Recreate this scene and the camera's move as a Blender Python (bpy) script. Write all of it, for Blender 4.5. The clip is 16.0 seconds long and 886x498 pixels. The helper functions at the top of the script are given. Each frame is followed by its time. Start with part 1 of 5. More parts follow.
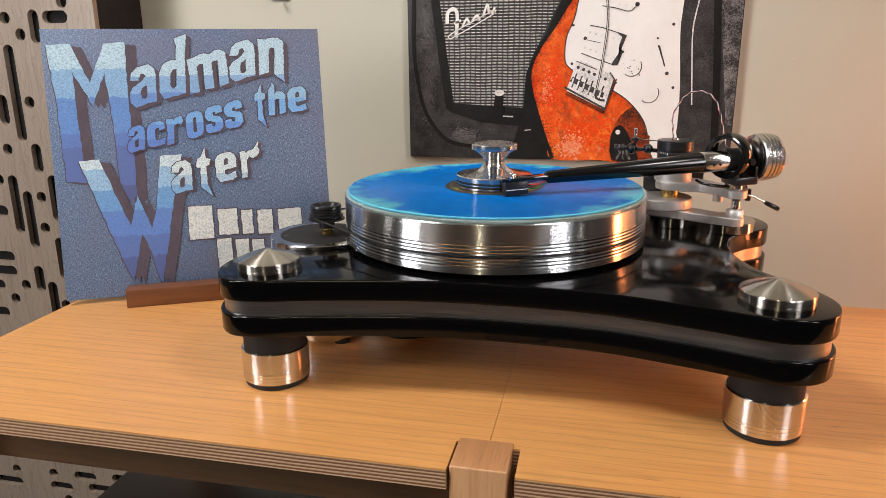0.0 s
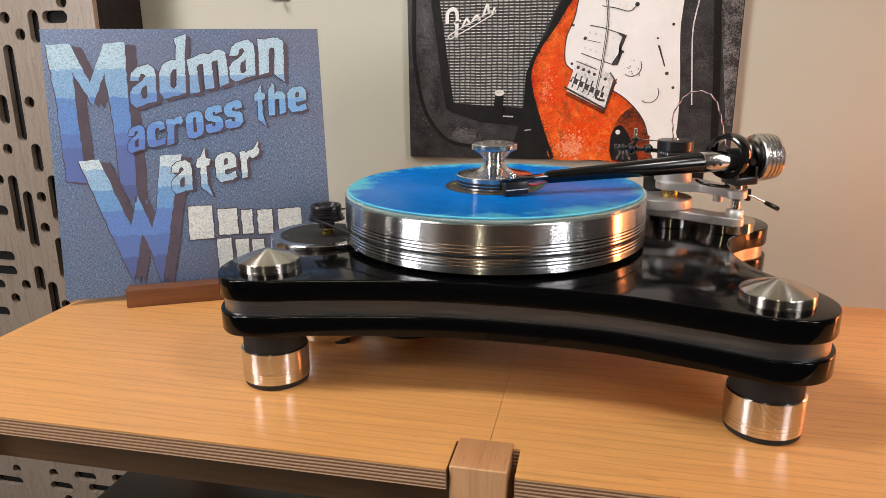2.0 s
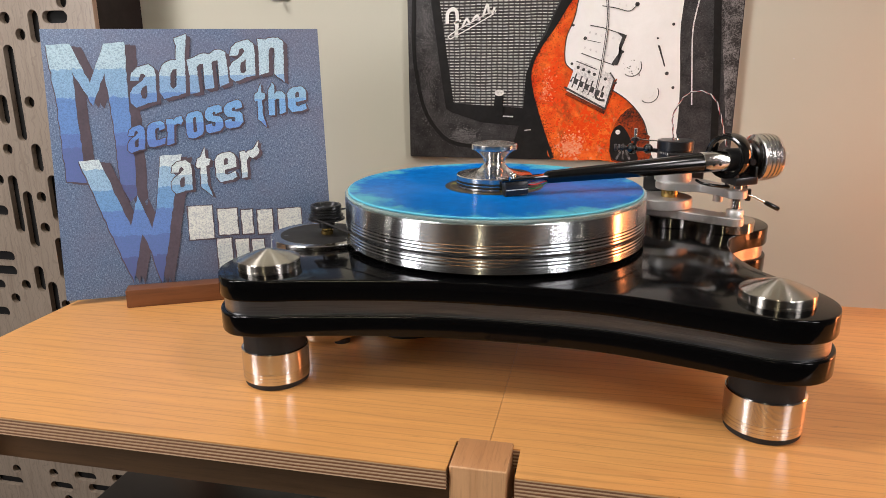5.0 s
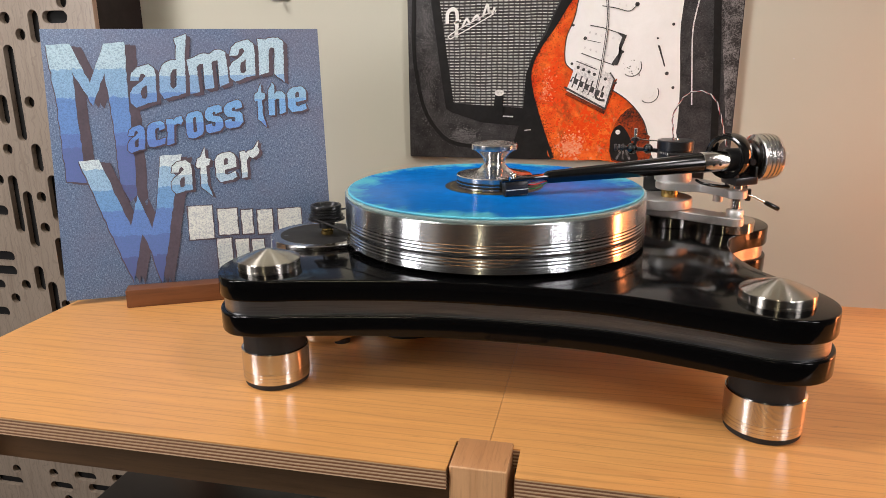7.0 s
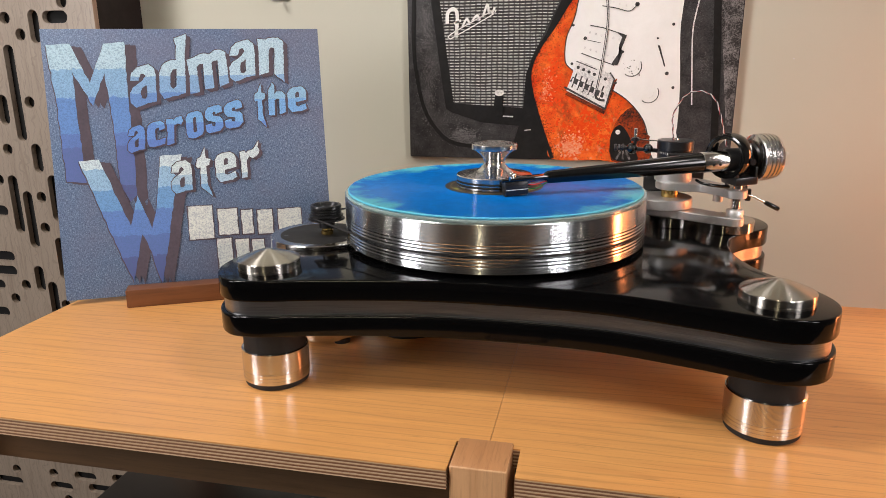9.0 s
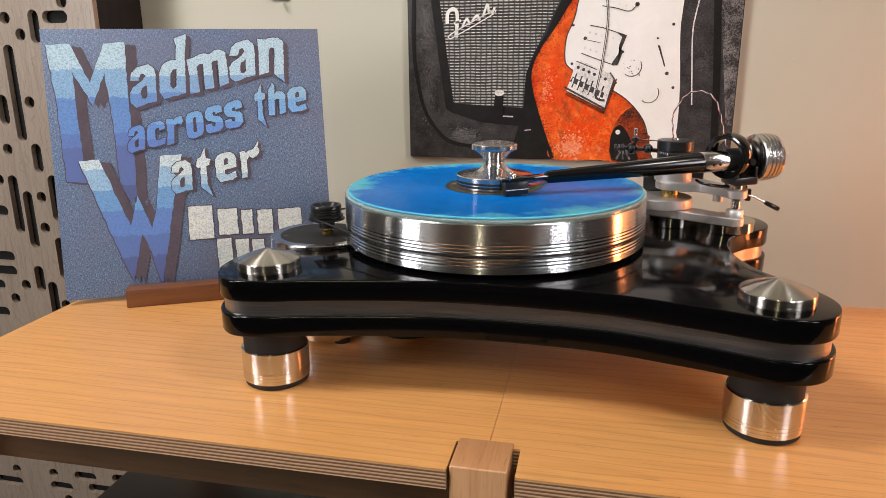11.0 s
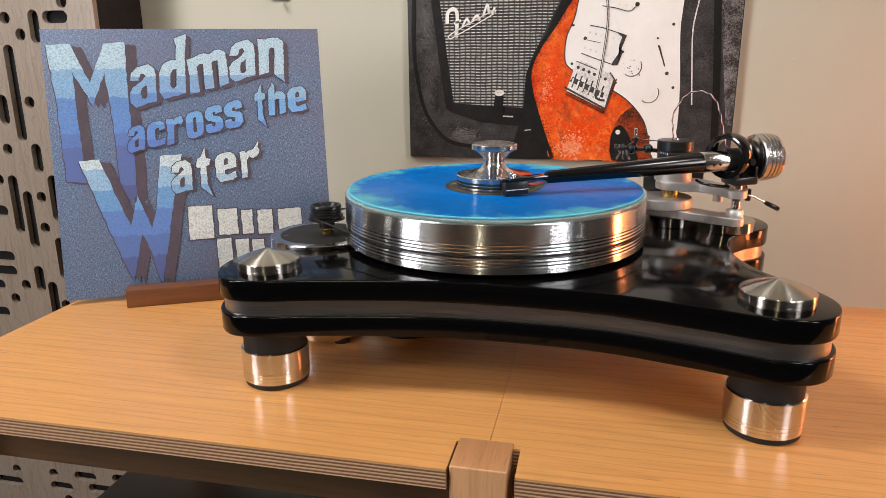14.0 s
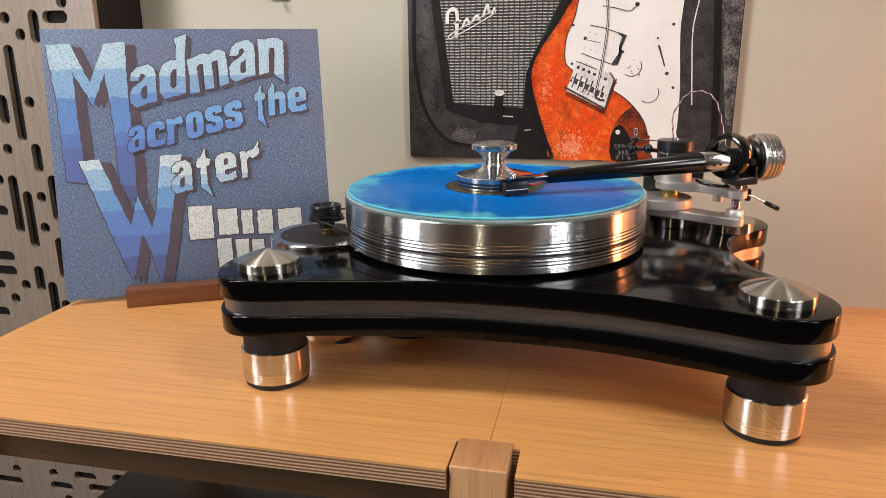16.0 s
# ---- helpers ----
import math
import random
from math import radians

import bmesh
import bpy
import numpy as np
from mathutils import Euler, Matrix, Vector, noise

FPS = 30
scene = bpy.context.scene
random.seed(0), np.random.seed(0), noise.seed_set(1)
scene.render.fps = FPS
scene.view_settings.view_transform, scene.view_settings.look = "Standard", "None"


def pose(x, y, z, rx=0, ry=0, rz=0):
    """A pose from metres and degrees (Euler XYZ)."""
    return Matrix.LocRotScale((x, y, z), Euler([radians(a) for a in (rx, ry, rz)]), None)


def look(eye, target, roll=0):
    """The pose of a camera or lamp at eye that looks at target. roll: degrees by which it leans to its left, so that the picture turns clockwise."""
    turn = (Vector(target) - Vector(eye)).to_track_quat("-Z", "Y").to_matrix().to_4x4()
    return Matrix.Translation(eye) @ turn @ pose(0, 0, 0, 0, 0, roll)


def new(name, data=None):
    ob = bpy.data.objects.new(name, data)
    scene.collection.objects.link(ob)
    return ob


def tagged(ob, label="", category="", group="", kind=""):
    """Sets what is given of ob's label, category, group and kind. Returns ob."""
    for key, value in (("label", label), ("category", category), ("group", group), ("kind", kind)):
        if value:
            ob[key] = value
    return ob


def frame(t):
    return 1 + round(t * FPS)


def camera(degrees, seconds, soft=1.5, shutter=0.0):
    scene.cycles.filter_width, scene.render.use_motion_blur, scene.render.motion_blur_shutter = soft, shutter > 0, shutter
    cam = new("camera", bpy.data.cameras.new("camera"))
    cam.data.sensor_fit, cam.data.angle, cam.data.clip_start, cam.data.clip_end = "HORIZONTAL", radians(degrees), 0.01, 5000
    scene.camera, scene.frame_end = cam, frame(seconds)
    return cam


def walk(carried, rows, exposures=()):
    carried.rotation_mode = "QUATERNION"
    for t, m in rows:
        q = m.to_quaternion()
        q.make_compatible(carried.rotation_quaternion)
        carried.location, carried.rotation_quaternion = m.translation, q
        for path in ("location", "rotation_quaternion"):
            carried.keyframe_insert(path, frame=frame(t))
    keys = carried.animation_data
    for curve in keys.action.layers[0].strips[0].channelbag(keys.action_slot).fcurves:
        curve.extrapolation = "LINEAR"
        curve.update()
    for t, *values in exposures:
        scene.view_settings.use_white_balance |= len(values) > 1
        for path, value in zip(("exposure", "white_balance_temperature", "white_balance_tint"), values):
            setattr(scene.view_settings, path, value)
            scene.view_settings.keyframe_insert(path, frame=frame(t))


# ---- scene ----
# ---------------------------------------------------------------- camera
cam = camera(64.04, 16.0, soft=0.75)
VIEW = look((0.105, -0.7123, 0.285), (-0.1051, 0.228, 0.0172), -0.475)
walk(cam, [(0, VIEW), (16, VIEW)], exposures=[(0, 0.0), (16, 0.0)])

# ---------------------------------------------------------------- light
world = bpy.data.worlds.new("world")
world.use_nodes = True
scene.world = world
world.node_tree.nodes["Background"].inputs["Color"].default_value = (1.0, 0.93, 0.85, 1)
world.node_tree.nodes["Background"].inputs["Strength"].default_value = 0.005


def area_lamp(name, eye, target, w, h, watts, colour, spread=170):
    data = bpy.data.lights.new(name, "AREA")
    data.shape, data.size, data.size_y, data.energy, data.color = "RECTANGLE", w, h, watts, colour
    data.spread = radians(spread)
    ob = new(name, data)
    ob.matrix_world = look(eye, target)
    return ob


area_lamp("ceiling_lamp_west", (-1.00, -0.74, 1.50), (-0.25, 0.0, 0.1), 0.40, 0.34, 21, (1.0, 0.94, 0.895))
area_lamp("ceiling_lamp_east", (0.90, -0.62, 1.52), (-0.15, -0.05, 0.1), 0.30, 0.30, 1.7, (1.0, 0.94, 0.895), 75)
area_lamp("ceiling_lamp_south", (-0.05, -1.90, 1.52), (0.0, 0.0, 0.1), 0.12, 0.12, 4, (1.0, 0.84, 0.62))
# unseen tall lights added behind the camera, for the bands on the platter rim
area_lamp("unseen_rear_light_west", (-1.42, -1.16, 0.52), (0.0, 0.0, 0.15), 0.42, 0.6, 11.0, (1.0, 0.95, 0.96))
area_lamp("unseen_rear_light_east", (1.46, -1.04, 0.78), (-0.15, 0.0, 0.2), 0.38, 0.6, 1.5, (1.0, 0.95, 0.96), 65)
area_lamp("unseen_rear_light_south", (-0.04, -2.30, 0.70), (0.0, 0.0, 0.15), 0.06, 0.8, 1.1, (1.0, 0.86, 0.55))
# one warm lamp beside the rack
area_lamp("side_lamp_glow", (1.04, 0.20, 0.10), (0.50, 0.285, 0.04), 0.13, 0.6, 6.5, (1.0, 0.27, 0.085))

# ---------------------------------------------------------------- materials


class Nodes:
    """A material's node tree, with short ways to add nodes."""

    def __init__(self, name):
        self.mat = bpy.data.materials.new(name)
        self.mat.use_nodes = True
        self.tree = self.mat.node_tree
        self.bsdf = self.tree.nodes["Principled BSDF"]
        self.pos = None

    def add(self, kind, props=(), **links):
        n = self.tree.nodes.new(kind)
        for key, value in dict(props).items():
            if key == "blend_type":
                n.blend_type = value
            elif key == "data_type":
                n.data_type = value
            elif key == "operation":
                n.operation = value
            elif key == "bands_direction":
                n.bands_direction = value
            elif key == "direction_type":
                n.direction_type = value
            elif key == "axis":
                n.axis = value
        for key, value in links.items():
            self.put(n.inputs[key.replace("_", " ")], value)
        return n

    def put(self, socket, value):
        if isinstance(value, bpy.types.NodeSocket):
            self.tree.links.new(value, socket)
        elif isinstance(value, (tuple, list)) and len(value) == 3 and socket.type == "RGBA":
            socket.default_value = (*value, 1)
        else:
            socket.default_value = value

    def coords(self, scale=(1, 1, 1), which="Object", turn=(0, 0, 0)):
        c = self.tree.nodes.new("ShaderNodeTexCoord")
        m = self.add("ShaderNodeMapping", Scale=scale, Rotation=turn)
        self.tree.links.new(c.outputs[which], m.inputs["Vector"])
        return m.outputs["Vector"]

    def noise(self, vector, scale, detail=4.0, rough=0.55, distort=0.0):
        n = self.add("ShaderNodeTexNoise", Vector=vector, Scale=scale, Detail=detail, Roughness=rough, Distortion=distort)
        return n.outputs["Fac"]

    def ramp(self, fac, stops, constant=False):
        n = self.add("ShaderNodeValToRGB", Fac=fac)
        e = n.color_ramp.elements
        while len(e) < len(stops):
            e.new(0.5)
        for el, (p, c) in zip(e, stops):
            el.position, el.color = p, (*c, 1)
        if constant:
            n.color_ramp.interpolation = "CONSTANT"
        return n.outputs["Color"]

    def mix(self, fac, a, b, blend="MIX"):
        n = self.tree.nodes.new("ShaderNodeMix")
        n.data_type, n.blend_type = "RGBA", blend
        self.put(n.inputs["Factor"], fac)
        self.put(n.inputs[6], a)
        self.put(n.inputs[7], b)
        return n.outputs[2]

    def math(self, op, a, b=0.0, c=0.0):
        n = self.tree.nodes.new("ShaderNodeMath")
        n.operation = op
        for s, v in zip(n.inputs, (a, b, c)):
            self.put(s, v)
        return n.outputs[0]

    def bump(self, height, strength=0.2, distance=0.001):
        n = self.add("ShaderNodeBump", Height=height, Strength=strength, Distance=distance)
        self.put(self.bsdf.inputs["Normal"], n.outputs["Normal"])

    def set(self, **values):
        for key, value in values.items():
            self.put(self.bsdf.inputs[key.replace("_", " ")], value)
        return self


def plain(name, colour, rough=0.5, metal=0.0, vary=0.12, scale=60.0, bump=0.05, coat=0.0):
    """A surface with slight mottling, rough spots and fine relief."""
    m = Nodes(name)
    v = m.coords()
    n = m.noise(v, scale, 5.0)
    big = m.noise(v, scale / 7, 3.0)
    dark = tuple(c * (1 - vary) for c in colour)
    light = tuple(min(1, c * (1 + vary)) for c in colour)
    m.set(Base_Color=m.ramp(m.math("ADD", m.math("MULTIPLY", n, 0.5), m.math("MULTIPLY", big, 0.5)), [(0.3, dark), (0.7, light)]))
    m.set(Roughness=m.math("MULTIPLY_ADD", big, rough * 0.3, rough * 0.85), Metallic=metal, Coat_Weight=coat, Coat_Roughness=0.05)
    if bump:
        m.bump(n, bump, 0.0006)
    return m.mat


def turned_metal(name, colour, rough=0.28, aniso=0.85, ripple=0.06, turn=0.25, streak=900.0):
    """Lathe-turned metal: fine rings round the z axis and highlights drawn out across them."""
    m = Nodes(name)
    v = m.coords()
    sep = m.add("ShaderNodeSeparateXYZ", Vector=v)
    rad = m.math("SQRT", m.math("ADD", m.math("MULTIPLY", sep.outputs[0], sep.outputs[0]), m.math("MULTIPLY", sep.outputs[1], sep.outputs[1])))
    line = m.math("ADD", m.math("MULTIPLY", sep.outputs[2], 1.0), m.math("MULTIPLY", rad, 1.0))
    comb = m.add("ShaderNodeCombineXYZ", X=m.math("MULTIPLY", line, streak), Y=0.0, Z=0.0)
    n = m.noise(comb.outputs[0], 3.0, 3.0, 0.7)
    big = m.noise(v, 30.0, 3.0)
    m.set(Base_Color=m.ramp(n, [(0.25, tuple(c * 0.82 for c in colour)), (0.75, colour)]), Metallic=1.0)
    m.set(Roughness=m.math("ADD", m.math("MULTIPLY_ADD", n, 0.10, rough - 0.06), m.math("MULTIPLY", big, 0.05)))
    tan = m.add("ShaderNodeTangent", {"direction_type": "RADIAL", "axis": "Z"})
    m.set(Anisotropic=aniso, Anisotropic_Rotation=turn, Tangent=tan.outputs[0])
    if ripple:
        m.bump(n, ripple, 0.0003)
    return m.mat


def maple(name, base, dark, along="X", gloss=0.32, figure=1.0):
    m = Nodes(name)
    sc = {"X": (0.9, 14, 14), "Y": (14, 0.9, 14), "Z": (14, 14, 0.9)}[along]
    v = m.coords(sc)
    warp = m.noise(m.coords(tuple(s * 0.35 for s in sc)), 3.0, 3.0, 0.5, 0.6)
    grain = m.noise(v, 9.0, 6.0, 0.62, 0.5)
    fine = m.noise(m.coords(tuple(22.0 if s < 1 else 640.0 for s in sc)), 1.0, 4.0, 0.65)
    wave = m.add("ShaderNodeTexWave", {"bands_direction": "Y" if along == "X" else "X"}, Vector=m.coords(tuple(s * 0.07 for s in sc) if along == "X" else (1, 1, 1)), Scale=30.0, Distortion=11.0, Detail=3.0, Detail_Scale=1.2).outputs["Fac"]
    lines = m.ramp(wave, [(0.0, (0.0, 0.0, 0.0)), (0.88, (0.03, 0.03, 0.03)), (1.0, (1, 1, 1))])
    col = m.ramp(grain, [(0.30, dark), (0.48, base), (0.72, tuple(min(1, c * 1.12) for c in base))])
    col = m.mix(m.math("MULTIPLY", lines, 0.40 * figure), col, tuple(c * 0.62 for c in dark))
    col = m.mix(m.math("MULTIPLY", m.ramp(fine, [(0.55, (0, 0, 0)), (0.63, (1, 1, 1))]), 0.30), col, tuple(c * 0.6 for c in dark))
    col = m.mix(m.math("MULTIPLY", warp, 0.10), col, tuple(c * 0.8 for c in base))
    fleck = m.noise(m.coords(tuple(s * 3.5 for s in sc)), 5.0, 2.0, 0.5)
    col = m.mix(m.math("MULTIPLY", m.ramp(fleck, [(0.70, (0, 0, 0)), (0.76, (1, 1, 1))]), 0.5), col, tuple(c * 0.35 for c in dark))
    m.set(Base_Color=col, Roughness=m.math("MULTIPLY_ADD", grain, 0.16, gloss - 0.06), Coat_Weight=0.25, Coat_Roughness=0.22)
    m.bump(fine, 0.05, 0.0004)
    return m.mat


def plywood_edge(name):
    """Thin light and dark veneers stacked along z."""
    m = Nodes(name)
    v = m.coords((0.4, 0.4, 1))
    sep = m.add("ShaderNodeSeparateXYZ", Vector=v)
    wob = m.noise(m.coords((4, 4, 30)), 6.0, 3.0)
    z = m.math("ADD", sep.outputs[2], m.math("MULTIPLY", wob, 0.0009))
    f = m.math("FRACT", m.math("MULTIPLY", z, 1.0 / 0.0029))
    grain = m.noise(m.coords((60, 60, 900)), 2.0, 4.0)
    col = m.ramp(f, [(0.0, (0.16, 0.072, 0.035)), (0.42, (0.23, 0.11, 0.055)), (0.52, (0.62, 0.42, 0.25)), (0.9, (0.70, 0.50, 0.32)), (1.0, (0.3, 0.15, 0.08))])
    col = m.mix(m.math("MULTIPLY", grain, 0.45), col, (0.22, 0.11, 0.06))
    m.set(Base_Color=col, Roughness=0.55)
    m.bump(f, 0.15, 0.0004)
    return m.mat


def lacquer(name):
    m = Nodes(name)
    v = m.coords()
    n = m.noise(v, 700.0, 2.0)
    dust = m.ramp(m.noise(v, 1500.0, 1.0), [(0.74, (0, 0, 0)), (0.78, (1, 1, 1))])
    m.set(Base_Color=m.mix(m.math("MULTIPLY", dust, 0.12), (0.002, 0.002, 0.0022), (0.2, 0.2, 0.2)),
          Roughness=m.math("MULTIPLY_ADD", n, 0.03, 0.09), Specular_IOR_Level=0.20)
    return m.mat


def brushed_band(name):
    m = Nodes(name)
    n = m.noise(m.coords((2, 2, 260)), 14.0, 4.0, 0.7)
    scuff = m.noise(m.coords((3, 3, 50)), 6.0, 4.0)
    m.set(Base_Color=m.ramp(n, [(0.3, (0.27, 0.28, 0.29)), (0.7, (0.48, 0.485, 0.49))]), Metallic=1.0,
          Roughness=m.math("MULTIPLY_ADD", scuff, 0.2, 0.24))
    m.bump(n, 0.12, 0.0003)
    return m.mat


def wall_paint(name, colour):
    m = Nodes(name)
    v = m.coords()
    n = m.noise(v, 220.0, 5.0)
    big = m.noise(v, 2.2, 3.0)
    m.set(Base_Color=m.ramp(big, [(0.3, tuple(c * 0.95 for c in colour)), (0.7, tuple(min(1, c * 1.03) for c in colour))]), Roughness=0.62)
    m.bump(n, 0.12, 0.0008)
    return m.mat


def marbled_vinyl(name):
    """Translucent blue record, with teal clouds that run in from the rim."""
    m = Nodes(name)
    v = m.coords()
    sep = m.add("ShaderNodeSeparateXYZ", Vector=v)
    x, y = sep.outputs[0], sep.outputs[1]
    rad = m.math("SQRT", m.math("ADD", m.math("MULTIPLY", x, x), m.math("MULTIPLY", y, y)))
    ang = m.math("ARCTAN2", y, x)
    # clouds, longer round the disc than across it
    tongue = m.add("ShaderNodeCombineXYZ", X=m.math("MULTIPLY", m.math("DIVIDE", x, rad), 0.1), Y=m.math("MULTIPLY", m.math("DIVIDE", y, rad), 0.1), Z=m.math("MULTIPLY", rad, 0.45))
    n1 = m.math("ADD", m.math("MULTIPLY", m.noise(v, 26.0, 4.0, 0.6, 0.8), 0.55), m.math("MULTIPLY_ADD", m.noise(tongue.outputs[0], 42.0, 5.0, 0.6, 0.3), 0.9, -0.20))
    n2 = m.noise(v, 85.0, 3.0, 0.6, 0.6)
    edge = m.math("MULTIPLY_ADD", rad, 1 / 0.045, -0.1035 / 0.045)
    amount = m.math("ADD", m.math("MULTIPLY", edge, 0.36), m.math("ADD", m.math("MULTIPLY", n1, 0.95), m.math("MULTIPLY", n2, 0.22)))
    for centre, width in ((VINYL_CLOUDS[0], 0.30), (VINYL_CLOUDS[1], 0.22), (VINYL_CLOUDS[2], 0.28)):
        off = m.math("ABSOLUTE", m.math("SUBTRACT", ang, centre))
        off = m.math("MINIMUM", off, m.math("SUBTRACT", 2 * math.pi, off))
        near = m.math("MAXIMUM", m.math("SUBTRACT", 1.0, m.math("DIVIDE", off, width)), 0.0)
        amount = m.math("ADD", amount, m.math("MULTIPLY", m.math("MULTIPLY", near, m.math("MAXIMUM", edge, 0.0)), 0.36))
    teal = m.ramp(m.math("MULTIPLY_ADD", amount, 0.6, 0.0), [(0.505, (0, 0, 0)), (0.56, (0.45, 0.45, 0.45)), (0.64, (1, 1, 1))])
    blue = m.ramp(n2, [(0.35, (0.001, 0.125, 0.46)), (0.7, (0.002, 0.175, 0.58))])
    col = m.mix(teal, blue, (0.09, 0.44, 0.56))
    dark = m.ramp(m.noise(v, 60.0, 3.0, 0.6, 1.2), [(0.62, (0, 0, 0)), (0.72, (1, 1, 1))])
    col = m.mix(m.math("MULTIPLY", m.math("MULTIPLY", dark, m.math("MAXIMUM", edge, 0.0)), 0.8), col, (0.004, 0.07, 0.13))
    rim = m.ramp(m.math("MULTIPLY_ADD", rad, 1 / 0.004, -0.1393 / 0.004), [(0.70, (0, 0, 0)), (0.95, (1, 1, 1))])
    col = m.mix(m.math("MULTIPLY", rim, 0.75), col, (0.14, 0.52, 0.66))
    groove = m.math("SINE", m.math("MULTIPLY", rad, 2600.0))
    tan = m.add("ShaderNodeTangent", {"direction_type": "RADIAL", "axis": "Z"})
    m.set(Base_Color=col, Roughness=m.math("MULTIPLY_ADD", n2, 0.04, 0.27), Anisotropic=1.0, Anisotropic_Rotation=0.25, Tangent=tan.outputs[0], IOR=1.10)
    m.bump(groove, 0.012, 0.0002)
    return m.mat


# angles on the record of the three broad teal clouds
VINYL_CLOUDS = (-2.35, -0.23, 2.46)


def denim_print(name):
    m = Nodes(name)
    v = m.coords()
    weave = m.noise(m.coords((1400, 1, 300)), 1.0, 3.0, 0.7)
    weft = m.noise(m.coords((300, 1, 1400)), 1.0, 3.0, 0.7)
    speck = m.noise(v, 900.0, 3.0, 0.7)
    big = m.noise(v, 9.0, 4.0, 0.6)
    t = m.math("ADD", m.math("MULTIPLY", weave, 0.45), m.math("ADD", m.math("MULTIPLY", weft, 0.35), m.math("MULTIPLY", speck, 0.22)))
    col = m.ramp(t, [(0.37, (0.030, 0.055, 0.115)), (0.50, (0.080, 0.130, 0.232)), (0.64, (0.28, 0.39, 0.54))])
    col = m.mix(m.math("MULTIPLY", m.ramp(big, [(0.42, (0, 0, 0)), (0.70, (1, 1, 1))]), 0.5), col, (0.150, 0.140, 0.20))
    m.set(Base_Color=col, Roughness=0.5, Specular_IOR_Level=0.35)
    m.bump(t, 0.06, 0.0003)
    return m.mat


def letter_print(name, stops, axis=2, low=0.0, high=1.0):
    """Printed lettering in flat bands of colour from top to bottom, with a woven speckle."""
    m = Nodes(name)
    v = m.coords((1, 1, 1), "Object")
    sep = m.add("ShaderNodeSeparateXYZ", Vector=v)
    speck = m.noise(v, 560.0, 3.0, 0.8)
    wob = m.noise(v, 160.0, 3.0)
    h = m.math("MULTIPLY_ADD", sep.outputs[axis], 1 / (high - low), -low / (high - low))
    h = m.math("ADD", h, m.math("MULTIPLY_ADD", wob, 0.06, -0.03))
    col = m.ramp(h, stops, constant=True)
    col = m.mix(m.math("MULTIPLY", m.ramp(speck, [(0.38, (1, 1, 1)), (0.56, (0, 0, 0))]), 0.5), col, (0.07, 0.14, 0.28))
    m.set(Base_Color=col, Roughness=0.5, Specular_IOR_Level=0.35)
    return m.mat


def print_ink(name, light, dark, scale=70.0, low=0.4, high=0.62, detail=8.0, spatter=0.0):
    """Ink on canvas: two tones in a mottled, scratched pattern."""
    m = Nodes(name)
    v = m.coords()
    n = m.noise(v, scale, detail, 0.72, 0.4)
    big = m.noise(v, scale / 9, 3.0)
    weave = m.noise(v, 1600.0, 2.0)
    t = m.math("ADD", m.math("MULTIPLY", n, 0.6), m.math("MULTIPLY", big, 0.4))
    col = m.ramp(t, [(low, dark), (high, light)])
    if spatter:
        dots = m.ramp(m.noise(v, 330.0, 4.0, 0.75), [(0.57, (0, 0, 0)), (0.64, (1, 1, 1))])
        soot = m.ramp(m.noise(v, 26.0, 5.0, 0.65, 0.6), [(0.50, (0, 0, 0)), (0.72, (1, 1, 1))])
        col = m.mix(m.math("MULTIPLY", m.math("MAXIMUM", m.math("MULTIPLY", dots, 0.7), soot), spatter), col, (0.03, 0.018, 0.015))
        pale = m.ramp(m.noise(v, 55.0, 6.0, 0.7), [(0.60, (0, 0, 0)), (0.72, (1, 1, 1))])
        col = m.mix(m.math("MULTIPLY", pale, spatter * 0.55), col, (0.85, 0.55, 0.40))
    m.set(Base_Color=m.mix(m.math("MULTIPLY", weave, 0.10), col, dark), Roughness=0.45, Specular_IOR_Level=0.25)
    m.bump(weave, 0.05, 0.0003)
    return m.mat


def grille_print(name):
    """Printed grille cloth: rows of short white dashes on black."""
    m = Nodes(name)
    v = m.coords()
    sep = m.add("ShaderNodeSeparateXYZ", Vector=v)
    wob = m.math("MULTIPLY", m.noise(v, 40.0, 2.0), 0.002)
    z = m.math("ADD", sep.outputs[2], wob)
    rows = m.ramp(m.math("FRACT", m.math("MULTIPLY", z, 1 / 0.0040)), [(0.0, (0, 0, 0)), (0.54, (0, 0, 0)), (0.66, (1, 1, 1)), (0.88, (1, 1, 1)), (1.0, (0, 0, 0))])
    cols = m.ramp(m.math("FRACT", m.math("MULTIPLY", m.math("ADD", sep.outputs[0], m.math("MULTIPLY", wob, 2.0)), 1 / 0.0074)), [(0.0, (0.12, 0.12, 0.12)), (0.10, (0.12, 0.12, 0.12)), (0.3, (1, 1, 1)), (0.86, (1, 1, 1)), (1.0, (0.12, 0.12, 0.12))])
    worn = m.ramp(m.noise(v, 300.0, 3.0, 0.7), [(0.36, (0.35, 0.35, 0.35)), (0.6, (1, 1, 1))])
    fac = m.math("MULTIPLY", m.math("MULTIPLY", rows, cols), worn)
    m.set(Base_Color=m.mix(fac, (0.022, 0.020, 0.020), (0.80, 0.78, 0.74)), Roughness=0.5)
    return m.mat


